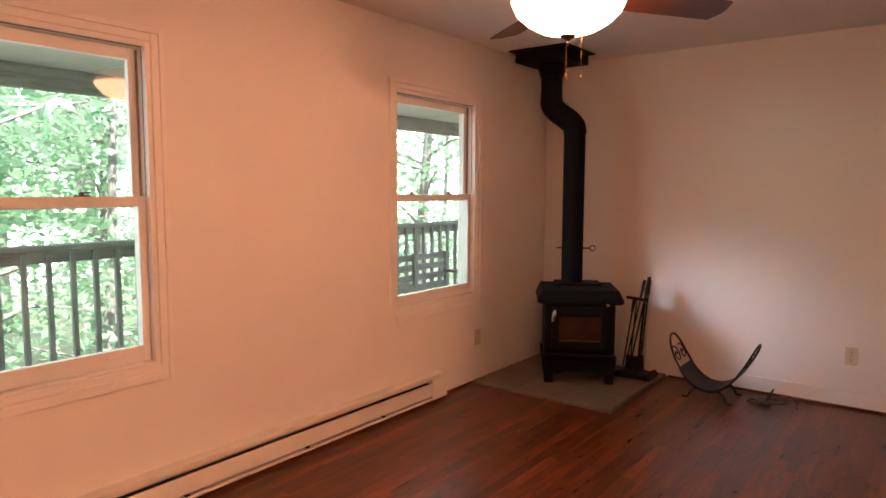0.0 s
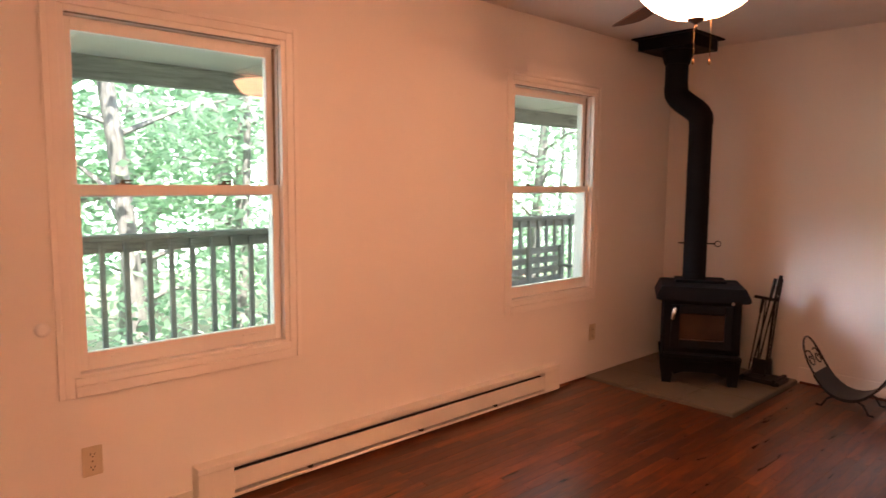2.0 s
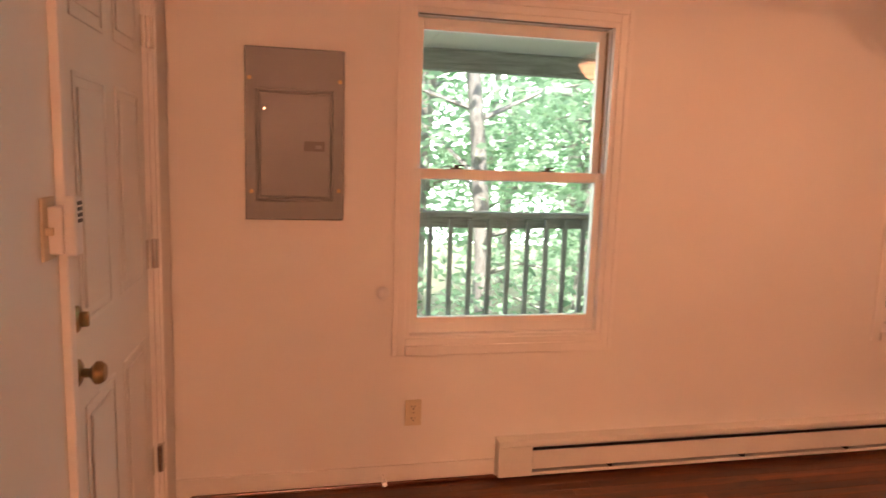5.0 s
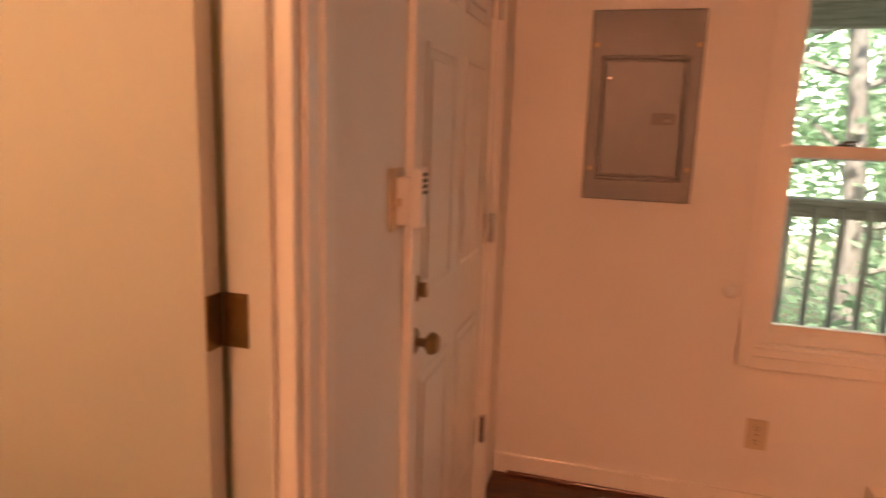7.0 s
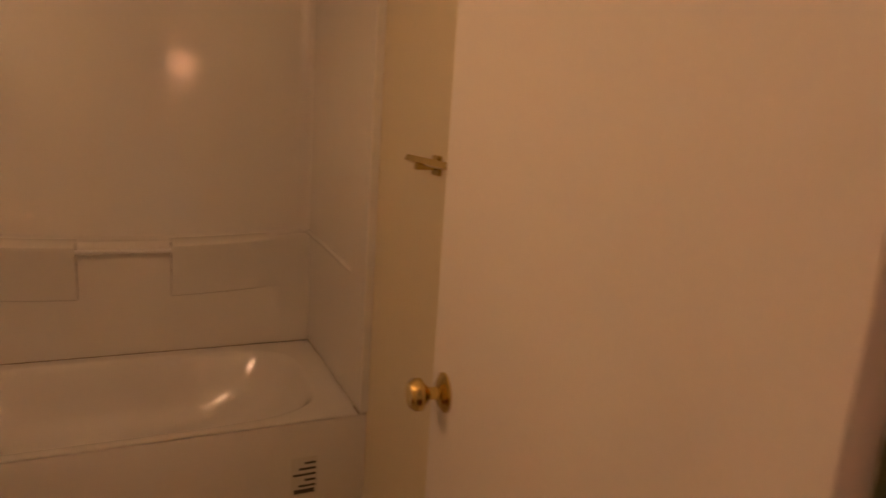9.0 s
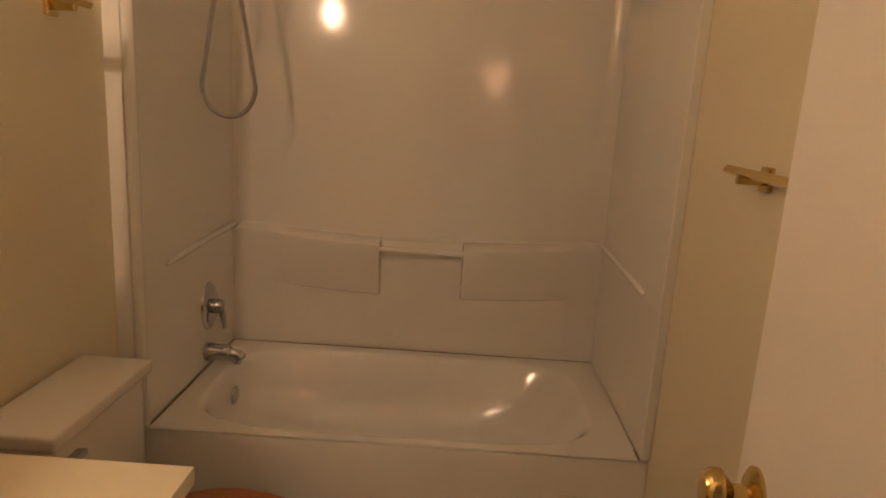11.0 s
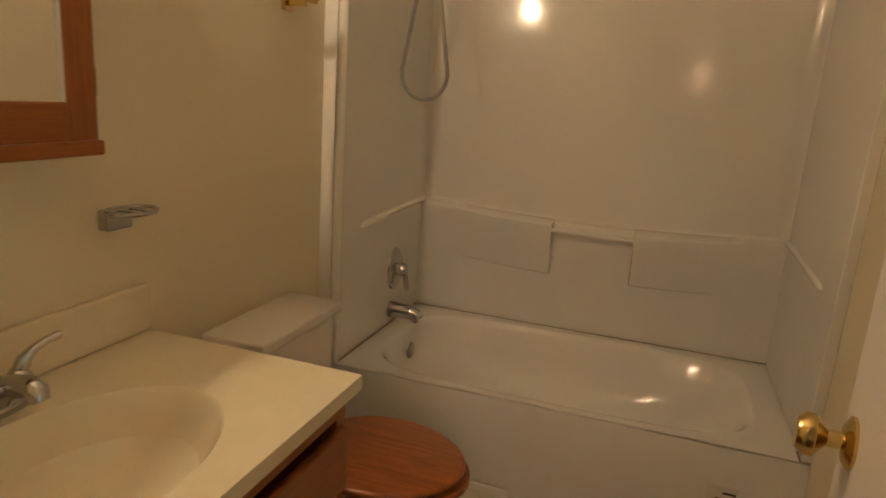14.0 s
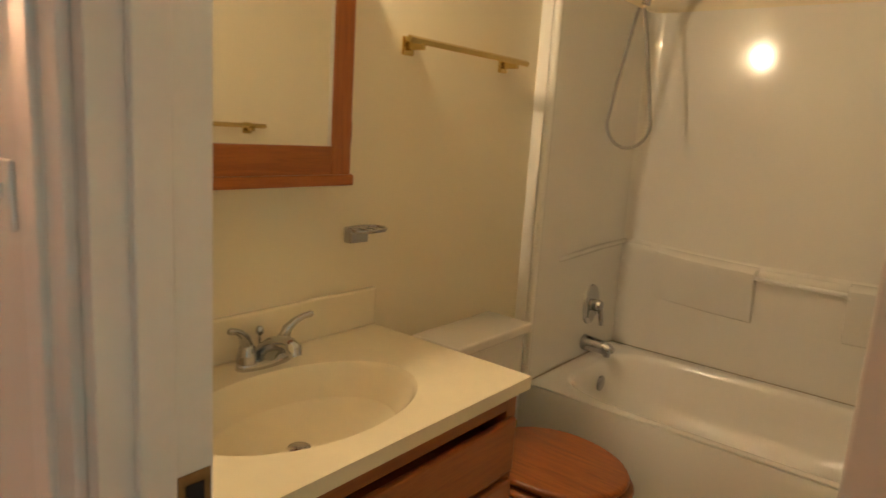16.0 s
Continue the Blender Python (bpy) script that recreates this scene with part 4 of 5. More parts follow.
def shelf_section(x, flat):
    u = min(1.0, abs((x - 2.145) / 0.665))
    out_ = 0.0 if flat else 0.062 * (1 - u ** 5)
    zl, zt = 0.588 + 0.034 * u * u, 0.822 + 0.026 * u * u
    y0 = YB + 0.05
    return [(YB + 0.055, TZ + 0.004), (y0, zl), (y0 + out_ * 0.12 + 0.001, zl + 0.006), (y0 + out_ * 0.55, zl + 0.5 * (zt - zl)), (y0 + out_, zt - 0.028), (y0 + out_ - 0.003, zt - 0.012),
            (y0 + out_ * 0.9 - 0.012, zt - 0.002), (YB + 0.012, zt + 0.004), (YB + 0.003, zt + 0.012), (YB, zt + 0.03), (YB, TOP), (BS, TOP), (BS, TZ + 0.004)]


cols = [(TX0 + (NX0 - TX0) * k / 14, False) for k in range(15)] + [(NX0 + 0.004, True), (NX1 - 0.004, True)] + [(NX1 + (TX1 - NX1) * k / 14, False) for k in range(15)]
rows = [[bm.verts.new((x, y, z)) for y, z in shelf_section(x, flat)] for x, flat in cols]
for r0, r1 in zip(rows, rows[1:]):
    for k in range(len(r0)):
        j = (k + 1) % len(r0)
        bm.faces.new((r0[k], r0[j], r1[j], r1[k]))
bm.faces.new(rows[0])
bm.faces.new(rows[-1][::-1])
bmesh.ops.recalc_face_normals(bm, faces=bm.faces)
part("back_panel", bm, surround_white, sr, smooth=35)
for s, wx, fx in ((1, BW, TX0), (-1, BE, TX1)):
    bm = bmesh.new()
    a, b = sorted((wx, fx + s * 0.002))
    box(bm, (a, YB, TZ + 0.004), (b, TY1 + 0.005, TOP), 0.004)
    part("side_panel", bm, surround_white, sr)
    # rounded ridge running from the corner toward the front
    xa = fx + s * 0.002
    bm = tube(bmesh.new(), [(xa, YB + 0.02, 0.85), (xa, -2.45, 0.848), (xa, -2.2, 0.838), (xa, -2.10, 0.834), (xa, -2.075, 0.829)], [0.013, 0.013, 0.013, 0.012, 0.006], 10)
    part("side_ledge", bm, surround_white, sr, smooth=60)
    if s < 0:
        part("front_bead", rod(bmesh.new(), (fx - s * 0.004, TY1 + 0.008, TZ + 0.012), (fx - s * 0.004, TY1 + 0.008, TOP), 0.017, sides=20), surround_white, sr, smooth=50)
    a, b = sorted((wx, fx + s * 0.006))
    part("front_flange", solid((a, TY1 + 0.006, TZ + 0.01), (b, TY1 + 0.014, TOP), 0.003), surround_white, sr)
    # rounded inner corner
    bm = bmesh.new()
    pc = [(0, 0)] + [(0.05 - 0.05 * math.sin(t), 0.05 - 0.05 * math.cos(t)) for t in [math.pi / 2 * k / 6 for k in range(7)]]
    extrude(bm, [(xa + s * px, YB + py) for px, py in (pc if s > 0 else pc[::-1])], TOP - 0.84, Matrix.Translation((0, 0, 0.84)))
    part("corner_cove", bm, surround_white, sr, smooth=60)
bm = rod(bmesh.new(), (1.978, YB + 0.098, 0.794), (2.312, YB + 0.098, 0.794), 0.0085)
part("grab_bar", bm, white_plastic, sr, "clear plastic washcloth bar")
for xx in (1.972, 2.318):
    part("bar_end", solid((xx - 0.006, YB + 0.05, 0.776), (xx + 0.006, YB + 0.112, 0.812), 0.003), surround_white, sr)
bm = bmesh.new()
box(bm, (TX0, YB + 0.056, TZ + 0.001), (TX1, YB + 0.058, TZ + 0.003))
box(bm, (TX1 - 0.006, YB + 0.06, TZ + 0.001), (TX1 - 0.003, TY1 - 0.02, TZ + 0.005))
box(bm, (TX0 + 0.003, TY1 - 0.06, TZ + 0.001), (TX0 + 0.006, TY1 - 0.0, TZ + 0.005))
part("caulk_line", bm, caulk, sr, "dark caulk line")

setting("wall_bath_furring", solid((TX1 + 0.018, TY1 + 0.0145, 0.0), (BE - 0.0005, TY1 + 0.022, TOP)), surround_white, "white edge strip of the tub surround", "wall")

# tub fittings
fx = TX1 - 0.003
vl = thing("shower_valve", (fx, -2.37, 0.62), "chrome single-lever tub and shower valve", "shower valve")
vm = wall_matrix((fx, -2.41, 0.59), (-1, 0, 0))
part("escutcheon", lathe(bmesh.new(), [(0.0, 0), (0.085, 0), (0.083, 0.006), (0.07, 0.012), (0.03, 0.016), (0.0, 0.016)], vm, 32, 0.86, 1.08), chrome, vl, smooth=40)
bm = lathe(bmesh.new(), [(0.028, 0.014), (0.028, 0.04), (0.022, 0.055), (0.0, 0.058)], vm, 24)
tube(bm, [vm @ Vector(p) for p in ((0, -0.005, 0.045), (0.0, -0.04, 0.055), (0.0, -0.085, 0.06))], [0.013, 0.011, 0.009], 12)
part("lever", bm, chrome, vl, smooth=50)
spt = thing("tub_spout", (fx, -2.38, 0.42), "short chrome tub spout below the valve", "tub spout")
sm = wall_matrix((fx, -2.382, 0.42), (-1, 0, 0))
bm = bmesh.new()
tube(bm, [sm @ Vector(p) for p in ((0, 0, 0), (0, 0, 0.01), (0, 0, 0.03), (0, -0.002, 0.09), (0, -0.008, 0.12), (0, -0.016, 0.135), (0, -0.02, 0.137))], [0.036, 0.036, 0.033, 0.031, 0.031, 0.026, 0.012], 20)
rod(bm, sm @ Vector((0, -0.01, 0.115)), sm @ Vector((0, -0.04, 0.115)), 0.016)
part("spout_body", bm, chrome, spt, smooth=50)
sh = thing("hand_shower", (fx, -2.45, 1.9), "chrome hand shower with a looped metal hose", "shower")
bm = rod(bmesh.new(), (fx, -2.40, 1.93), (fx - 0.12, -2.40, 1.90), 0.011)
part("arm", bm, chrome, sh, smooth=50)
bm = bmesh.new()
rod(bm, (fx - 0.10, -2.40, 1.86), (fx - 0.13, -2.39, 1.97), 0.018, 0.014)
lathe(bm, [(0, 0), (0.045, 0), (0.042, 0.02), (0.015, 0.04), (0, 0.04)], pose(fx - 0.17, -2.385, 1.96, 0, 40, 0), 20)
part("head", bm, chrome, sh, smooth=50)
bm = bmesh.new()
hx, hy = fx - 0.103, -2.36
loop = []
for k in range(61):
    a = -math.pi / 2 + 2 * math.pi * (k / 60 - 0.5) * 0.93
    # a teardrop: round below, drawn together above
    s_, c_ = math.sin(a), math.cos(a)
    z = 1.395 + (0.105 * s_ if s_ < 0 else 0.46 * s_ ** 1.15)
    w_ = 0.085 * c_ * (1.0 if s_ < 0 else (1 - 0.62 * s_))
    loop.append((hx + w_, hy + 0.02 * c_, z))
tube(bm, loop, 0.0075, 10)
part("hose", bm, hose_steel, sh, "ribbed metal hose", 60)

# ---- toilet ----
TC = -1.47
to = thing("toilet", (2.62, TC, 0.0), "white toilet with a glossy oak seat lid", "toilet")
part("tank", solid((2.80, TC - 0.20, 0.345), (2.965, TC + 0.20, 0.645), 0.02, 3), porcelain, to, smooth=40)
part("tank_lid", solid((2.783, TC - 0.212, 0.645), (2.972, TC + 0.212, 0.68), 0.008, 3), porcelain, to, smooth=40)
part("flush_lever", solid((2.775, TC + 0.11, 0.59), (2.80, TC + 0.18, 0.605), 0.004), chrome, to)
bm = bmesh.new()
rg = []
for z, hx_, hy_, ox in ((0.0, 0.21, 0.115, 2.62), (0.06, 0.20, 0.105, 2.62), (0.16, 0.19, 0.10, 2.61), (0.26, 0.22, 0.145, 2.56), (0.305, 0.235, 0.175, 2.535), (0.332, 0.24, 0.18, 2.53)):
    rg.append([bm.verts.new((ox + hx_ * math.cos(a), TC + 0.06 + hy_ * math.sin(a), z)) for a in [2 * math.pi * k / 40 for k in range(40)]])
for r0, r1 in zip(rg, rg[1:]):
    for k in range(40):
        bm.faces.new((r0[k], r0[(k + 1) % 40], r1[(k + 1) % 40], r1[k]))
bm.faces.new(rg[0][::-1])
bm.faces.new(rg[-1])
box(bm, (2.70, TC - 0.12, 0.2), (2.93, TC + 0.12, 0.331), 0.02)
part("bowl", bm, porcelain, to, smooth=45)


def egg(hx_, hy_, ox, n=44):
    return [(ox + (hx_ if math.cos(a) < 0 else hx_ * 0.86) * math.cos(a), TC + 0.07 + hy_ * math.sin(a)) for a in [2 * math.pi * k / n for k in range(n)]]


def rounded_slab(z0, z1, hx_, hy_, ox, r=0.008):
    bm = bmesh.new()
    rows = []
    for z, d in ((z0, r), (z0 + r, 0), (z1 - r, 0), (z1 - r * 0.3, r * 0.5), (z1, r * 1.6)):
        rows.append([bm.verts.new((x, y, z)) for x, y in egg(hx_ - d, hy_ - d, ox)])
    for r0, r1 in zip(rows, rows[1:]):
        for k in range(44):
            bm.faces.new((r0[k], r0[(k + 1) % 44], r1[(k + 1) % 44], r1[k]))
    bm.faces.new(rows[0][::-1])
    bm.faces.new(rows[-1])
    return bm


part("seat", rounded_slab(0.333, 0.356, 0.258, 0.206, 2.525), seat_oak, to, "glossy oak seat ring", 40)
part("seat_lid", rounded_slab(0.362, 0.384, 0.243, 0.193, 2.525), seat_oak, to, "glossy oak seat lid", 40)
part("seat_hinge", solid((2.735, TC - 0.09, 0.335), (2.765, TC + 0.09, 0.376), 0.006), brass, to)

# ---- vanity ----
VX, VY0, VY1 = 2.455, -1.065, -0.20
va = thing("vanity_cabinet", (2.72, -0.63, 0.0), "honey oak bathroom vanity with raised panel doors", "vanity")
part("carcass", solid((VX + 0.018, VY0 + 0.019, 0.09), (BE - 0.002, VY1 - 0.019, 0.58), 0.002), oak_up, va)
for a, b_ in ((VY0, VY0 + 0.018), (VY1 - 0.018, VY1)):
    part("side_panel", solid((VX + 0.018, a, 0.09), (BE - 0.002, b_, 0.716), 0.001), oak_up, va)
# toe recess: its shade is painted as near-black on the board
part("toe_kick", solid((VX + 0.07, VY0 + 0.01, 0.0), (BE - 0.02, VY1 - 0.01, 0.09)), gap_shade, va)
bm = bmesh.new()
for lo, hi in (((VY0, 0.09), (VY0 + 0.04, 0.715)), ((VY1 - 0.04, 0.09), (VY1, 0.715)), ((VY0 + 0.04, 0.67), (VY1 - 0.04, 0.715)), ((VY0 + 0.04, 0.09), (VY1 - 0.04, 0.13)), ((VY0 + 0.04, 0.485), (VY1 - 0.04, 0.52))):
    box(bm, (VX, lo[0], lo[1]), (VX + 0.0175, hi[0], hi[1]), 0.001)
part("face_frame", bm, oak, va)


def oak_front(name, y0, y1, z0, z1, panel):
    bm = solid((VX - 0.019, y0, z0), (VX - 0.0005, y1, z1), 0.006)
    d = part(name, bm, oak, va)
    if panel:
        part("raised_panel", solid((VX - 0.026, y0 + 0.055, z0 + 0.055), (VX - 0.019, y1 - 0.055, z1 - 0.055), 0.006), oak_up, d)
    return d


oak_front("drawer_front", VY0 + 0.02, VY1 - 0.02, 0.515, 0.655, False)
mid = (VY0 + VY1) / 2
for a, b in ((VY0 + 0.02, mid - 0.004), (mid + 0.004, VY1 - 0.02)):
    oak_front("cabinet_door", a, b, 0.11, 0.495, True)

vt = thing("basin_counter", (2.7, -0.63, 0.715), "cream cultured marble vanity top with moulded oval sink", "vanity top")
CX0, CX1, CY0, CY1, CZ = 2.43, BE - 0.001, -1.085, -0.17, 0.75
sx, sy, ax, ay = 2.68, -0.605, 0.18, 0.28
bm = bmesh.new()
N = 64
ring = []
for q, z in ((1.0, CZ), (0.985, CZ - 0.003), (0.965, CZ - 0.012), (0.93, CZ - 0.034), (0.82, CZ - 0.078), (0.62, CZ - 0.098), (0.35, CZ - 0.112), (0.09, CZ - 0.117)):
    ring.append([bm.verts.new((sx + 0.03 * (1 - q) + ax * q * math.cos(a), sy + ay * q * math.sin(a), z)) for a in [2 * math.pi * k / N for k in range(N)]])
for r0, r1 in zip(ring, ring[1:]):
    for k in range(N):
        bm.faces.new((r0[k], r1[k], r1[(k + 1) % N], r0[(k + 1) % N]))
bm.faces.new(ring[-1])
out = []
for v in ring[0]:
    dx, dy = v.co.x - sx, v.co.y - sy
    k = min(((CX1 - sx) / dx) if dx > 1e-6 else ((CX0 - sx) / dx if dx < -1e-6 else 9), ((CY1 - sy) / dy) if dy > 1e-6 else ((CY0 - sy) / dy if dy < -1e-6 else 9))
    out.append(Vector((sx + dx * k, sy + dy * k, CZ)))
for c in ((CX0, CY0), (CX1, CY0), (CX1, CY1), (CX0, CY1)):
    i = min(range(N), key=lambda j: (out[j].x - c[0]) ** 2 + (out[j].y - c[1]) ** 2)
    out[i] = Vector((*c, CZ))
ov = [bm.verts.new(p) for p in out]
lowv = [bm.verts.new(p - Vector((0, 0, 0.032))) for p in out]
for k in range(N):
    j = (k + 1) % N
    bm.faces.new((ov[k], ov[j], ring[0][j], ring[0][k]))
    bm.faces.new((ov[j], ov[k], lowv[k], lowv[j]))
bmesh.ops.recalc_face_normals(bm, faces=bm.faces)
part("top", bm, marble, vt, smooth=30)
part("backsplash", solid((BE - 0.022, CY0, CZ + 0.001), (BE - 0.001, CY1, CZ + 0.112), 0.006), marble, vt)
part("drain", lathe(bmesh.new(), [(0.0, 0.004), (0.014, 0.005), (0.02, 0.003), (0.025, 0.0), (0, 0)], Matrix.Translation((sx + 0.027, sy, CZ - 0.1165)), 20), chrome, vt, "chrome pop-up drain", 40)

FCX, FCY = 2.905, -0.66
fc = thing("basin_faucet", (FCX, FCY, CZ), "chrome two-lever basin faucet", "faucet")
part("base", lathe(bmesh.new(), [(0.0, 0), (0.028, 0), (0.029, 0.004), (0.028, 0.016), (0.024, 0.024), (0.0, 0.026)], Matrix.Translation((FCX, FCY, CZ + 0.001)), 36, 0.95, 2.75), chrome, fc, smooth=40)
bm = bmesh.new()
tube(bm, [(FCX + 0.004, FCY, CZ + 0.012), (FCX - 0.006, FCY, CZ + 0.034), (FCX - 0.03, FCY, CZ + 0.054), (FCX - 0.06, FCY, CZ + 0.066), (FCX - 0.088, FCY, CZ + 0.070), (FCX - 0.104, FCY, CZ + 0.064), (FCX - 0.112, FCY, CZ + 0.050)], [0.029, 0.027, 0.023, 0.019, 0.019, 0.019, 0.013], 18)
part("spout", bm, chrome, fc, smooth=60)
part("lift_rod", lathe(bmesh.new(), [(0.003, 0), (0.003, 0.045), (0.009, 0.052), (0.0095, 0.060), (0.006, 0.068), (0, 0.07)], Matrix.Translation((FCX + 0.024, FCY, CZ + 0.02)), 14), chrome, fc, smooth=40)
for s in (-1, 1):
    yy = FCY + s * 0.051
    bm = lathe(bmesh.new(), [(0.024, 0), (0.0235, 0.018), (0.019, 0.036), (0.013, 0.046), (0.0, 0.05)], Matrix.Translation((FCX, yy, CZ + 0.018)), 20)
    tube(bm, [(FCX, yy, CZ + 0.052), (FCX - 0.004, yy + s * 0.008, CZ + 0.078), (FCX - 0.012, yy + s * 0.026, CZ + 0.096), (FCX - 0.02, yy + s * 0.044, CZ + 0.106), (FCX - 0.026, yy + s * 0.06, CZ + 0.110), (FCX - 0.028, yy + s * 0.066, CZ + 0.111)], [0.015, 0.012, 0.009, 0.0075, 0.0085, 0.005], 12)
    part("lever", bm, chrome, fc, smooth=60)

# ---- medicine cabinet, light bar, rails ----
mc = thing("medicine_cabinet", (BE, -0.70, 1.155), "honey oak framed mirror cabinet over the basin", "mirror cabinet")
MY0, MY1, MZ0, MZ1, MX = -0.904, -0.33, 1.174, 1.88, 2.90
part("cabinet_back", solid((MX + 0.036, MY0 + 0.01, MZ0 + 0.012), (BE - 0.001, MY1 - 0.01, MZ1 - 0.01)), oak, mc)
dw = 0.062
part("stile", solid((MX, MY0, MZ0), (MX + 0.02, MY0 + dw, MZ1), 0.004), oak_up, mc)
part("stile", solid((MX, MY1 - dw, MZ0), (MX + 0.02, MY1, MZ1), 0.004), oak_up, mc)
part("rail", solid((MX + 0.001, MY0 + dw, MZ0 + 0.002), (MX + 0.02, MY1 - dw, MZ0 + 0.09), 0.004), oak, mc)
part("rail", solid((MX + 0.001, MY0 + dw, MZ1 - 0.09), (MX + 0.02, MY1 - dw, MZ1 - 0.002), 0.004), oak, mc)
part("bottom_moulding", solid((MX - 0.008, MY0 - 0.006, MZ0 - 0.006), (MX + 0.02, MY1, MZ0 + 0.022), 0.005), oak, mc)
bm = solid((-0.002, -(MY1 - MY0) / 2 + 0.02, MZ0 + 0.07), (0.002, (MY1 - MY0) / 2 - 0.02, MZ1 - 0.07))
bm.transform(pose(MX + 0.0185, (MY0 + MY1) / 2, 0, 0, 0, -3))
part("mirror_glass", bm, mirror_glass, mc, "mirror glass")
for lo, hi in (((MX + 0.0205, MY0 + 0.001, MZ0 + 0.012), (MX + 0.0355, MY0 + 0.012, MZ1 - 0.002)), ((MX + 0.0205, MY1 - 0.012, MZ0 + 0.012), (MX + 0.0355, MY1 - 0.001, MZ1 - 0.002)), ((MX + 0.0205, MY0 + 0.012, MZ0 + 0.012), (MX + 0.0355, MY1 - 0.012, MZ0 + 0.024)), ((MX + 0.0205, MY0 + 0.012, MZ1 - 0.014), (MX + 0.0355, MY1 - 0.012, MZ1 - 0.002))):
    part("door_edge", solid(lo, hi), oak, mc)
for zz in (1.30, 1.70):
    part("hinge", solid((MX + 0.004, MY0 - 0.004, zz - 0.025), (MX + 0.014, MY0, zz + 0.025), 0.001), bronze, mc, "dark bronze hinge")

vlb = thing("vanity_light_bar", (BE, -0.66, 1.98), "brass vanity light bar with one lit globe bulb", "wall light")
part("bar", solid((BE - 0.016, -0.90, 1.975), (BE - 0.001, -0.33, 2.065), 0.004), brass, vlb)
for yy, r, mat in ((-0.80, 0.014, bulb_glass), (-0.60, 0.03, white_plastic), (-0.42, 0.03, white_plastic)):
    part("socket", lathe(bmesh.new(), [(0.022, 0), (0.022, 0.006), (0.012, 0.014), (0, 0.014)], wall_matrix((BE - 0.016, yy, 2.02), (-1, 0, 0)), 20), brass, vlb, smooth=40)
    bm = bmesh.new()
    bmesh.ops.create_uvsphere(bm, u_segments=20, v_segments=12, radius=r, matrix=Matrix.Translation((BE - 0.028 - r, yy, 2.02)))
    part("bulb", bm, mat, vlb, "lit globe bulb" if mat is bulb_glass else "unlit white globe bulb", 60)


def towel_rail(wx, s, ya, yb, za, zb, label):
    """A square brass bar on two posts; s points out of the wall."""
    r = thing("towel_rail", (wx, (ya + yb) / 2, za), label, "towel rail", "towel rails")
    out_ = 0.06 * s
    for yy, zz in ((ya, za), (yb, zb)):
        bm = bmesh.new()
        a, b = sorted((wx, wx + 0.012 * s))
        box(bm, (a, yy - 0.022, zz - 0.026), (b, yy + 0.022, zz + 0.026), 0.004)
        a, b = sorted((wx + 0.012 * s, wx + out_ + 0.006 * s))
        box(bm, (a, yy - 0.009, zz - 0.012), (b, yy + 0.009, zz + 0.012), 0.003)
        part("post", bm, brass, r)
    bm = bmesh.new()
    d = 0.055 if yb > ya else -0.055
    p0, p1 = Vector((wx + out_, ya - d * 1.2, za + 0.012)), Vector((wx + out_, yb + d, zb + 0.012))
    tube(bm, [p0, p1], 0.011, 4)
    part("bar", bm, brass, r)
    return r


towel_rail(BE, -1, -1.66, -1.18, 1.545, 1.545, "brass square towel rail beside the mirror cabinet")
towel_rail(BW, 1, -1.44, -0.97, 1.262, 1.262, "brass square towel rail behind the open door")

sd = thing("soap_dish", (BE, -1.01, 1.04), "chrome wall soap dish with a wire ring", "soap dish")
part("mount", solid((BE - 0.03, -1.035, 1.0), (BE - 0.001, -0.965, 1.045), 0.006), chrome, sd)
bm = bmesh.new()
bm2 = [(BE - 0.055 + 0.045 * math.cos(a) * 0.9, -1.0 + 0.062 * math.sin(a), 1.043) for a in [2 * math.pi * k / 24 for k in range(25)]]
tube(bm, bm2, 0.005, 8)
for k in (-0.03, 0.0, 0.03):
    rod(bm, (BE - 0.095, -1.0 + k, 1.041), (BE - 0.015, -1.0 + k, 1.041), 0.003, sides=6)
part("tray", bm, chrome, sd, smooth=60)

# ---- porch ----
PR = -2.25
setting("porch_deck", solid((PR - 0.15, -4, -0.16), (-0.151, 8.0, -0.10)), porch_wood, "weathered grey porch deck boards", "deck")
setting("porch_ceiling", solid((PR - 0.3, -4, 2.24), (-0.151, 8.2, 2.27)), porch_ceiling_paint, "pale painted porch ceiling", "ceiling")
# unseen roof slab, added to stop sun leaking into the rooms
setting("roof", solid((PR - 0.5, -4.2, 2.57), (ADDED_ROOM + 0.5, 8.4, 2.66)), roof_mat, "unseen dark shingle roof slab that keeps the sun out of the house", "roof")
setting("porch_beam", solid((PR - 0.05, -4, 2.085), (PR + 0.05, 7.6, 2.239), 0.004), porch_wood, "weathered grey porch beam", "beam")
setting("porch_beam_end", solid((PR + 0.06, 7.5, 2.085), (-0.15, 7.6, 2.239), 0.004), porch_wood, "weathered grey porch beam", "beam")
bm = bmesh.new()
for k in range(1, 10):
    box(bm, (PR + 0.05, -3.5 + 1.22 * k, 2.234), (-0.152, -3.46 + 1.22 * k, 2.2395))
setting("porch_battens", bm, porch_ceiling_paint, "pale battens on the porch ceiling", "trim")


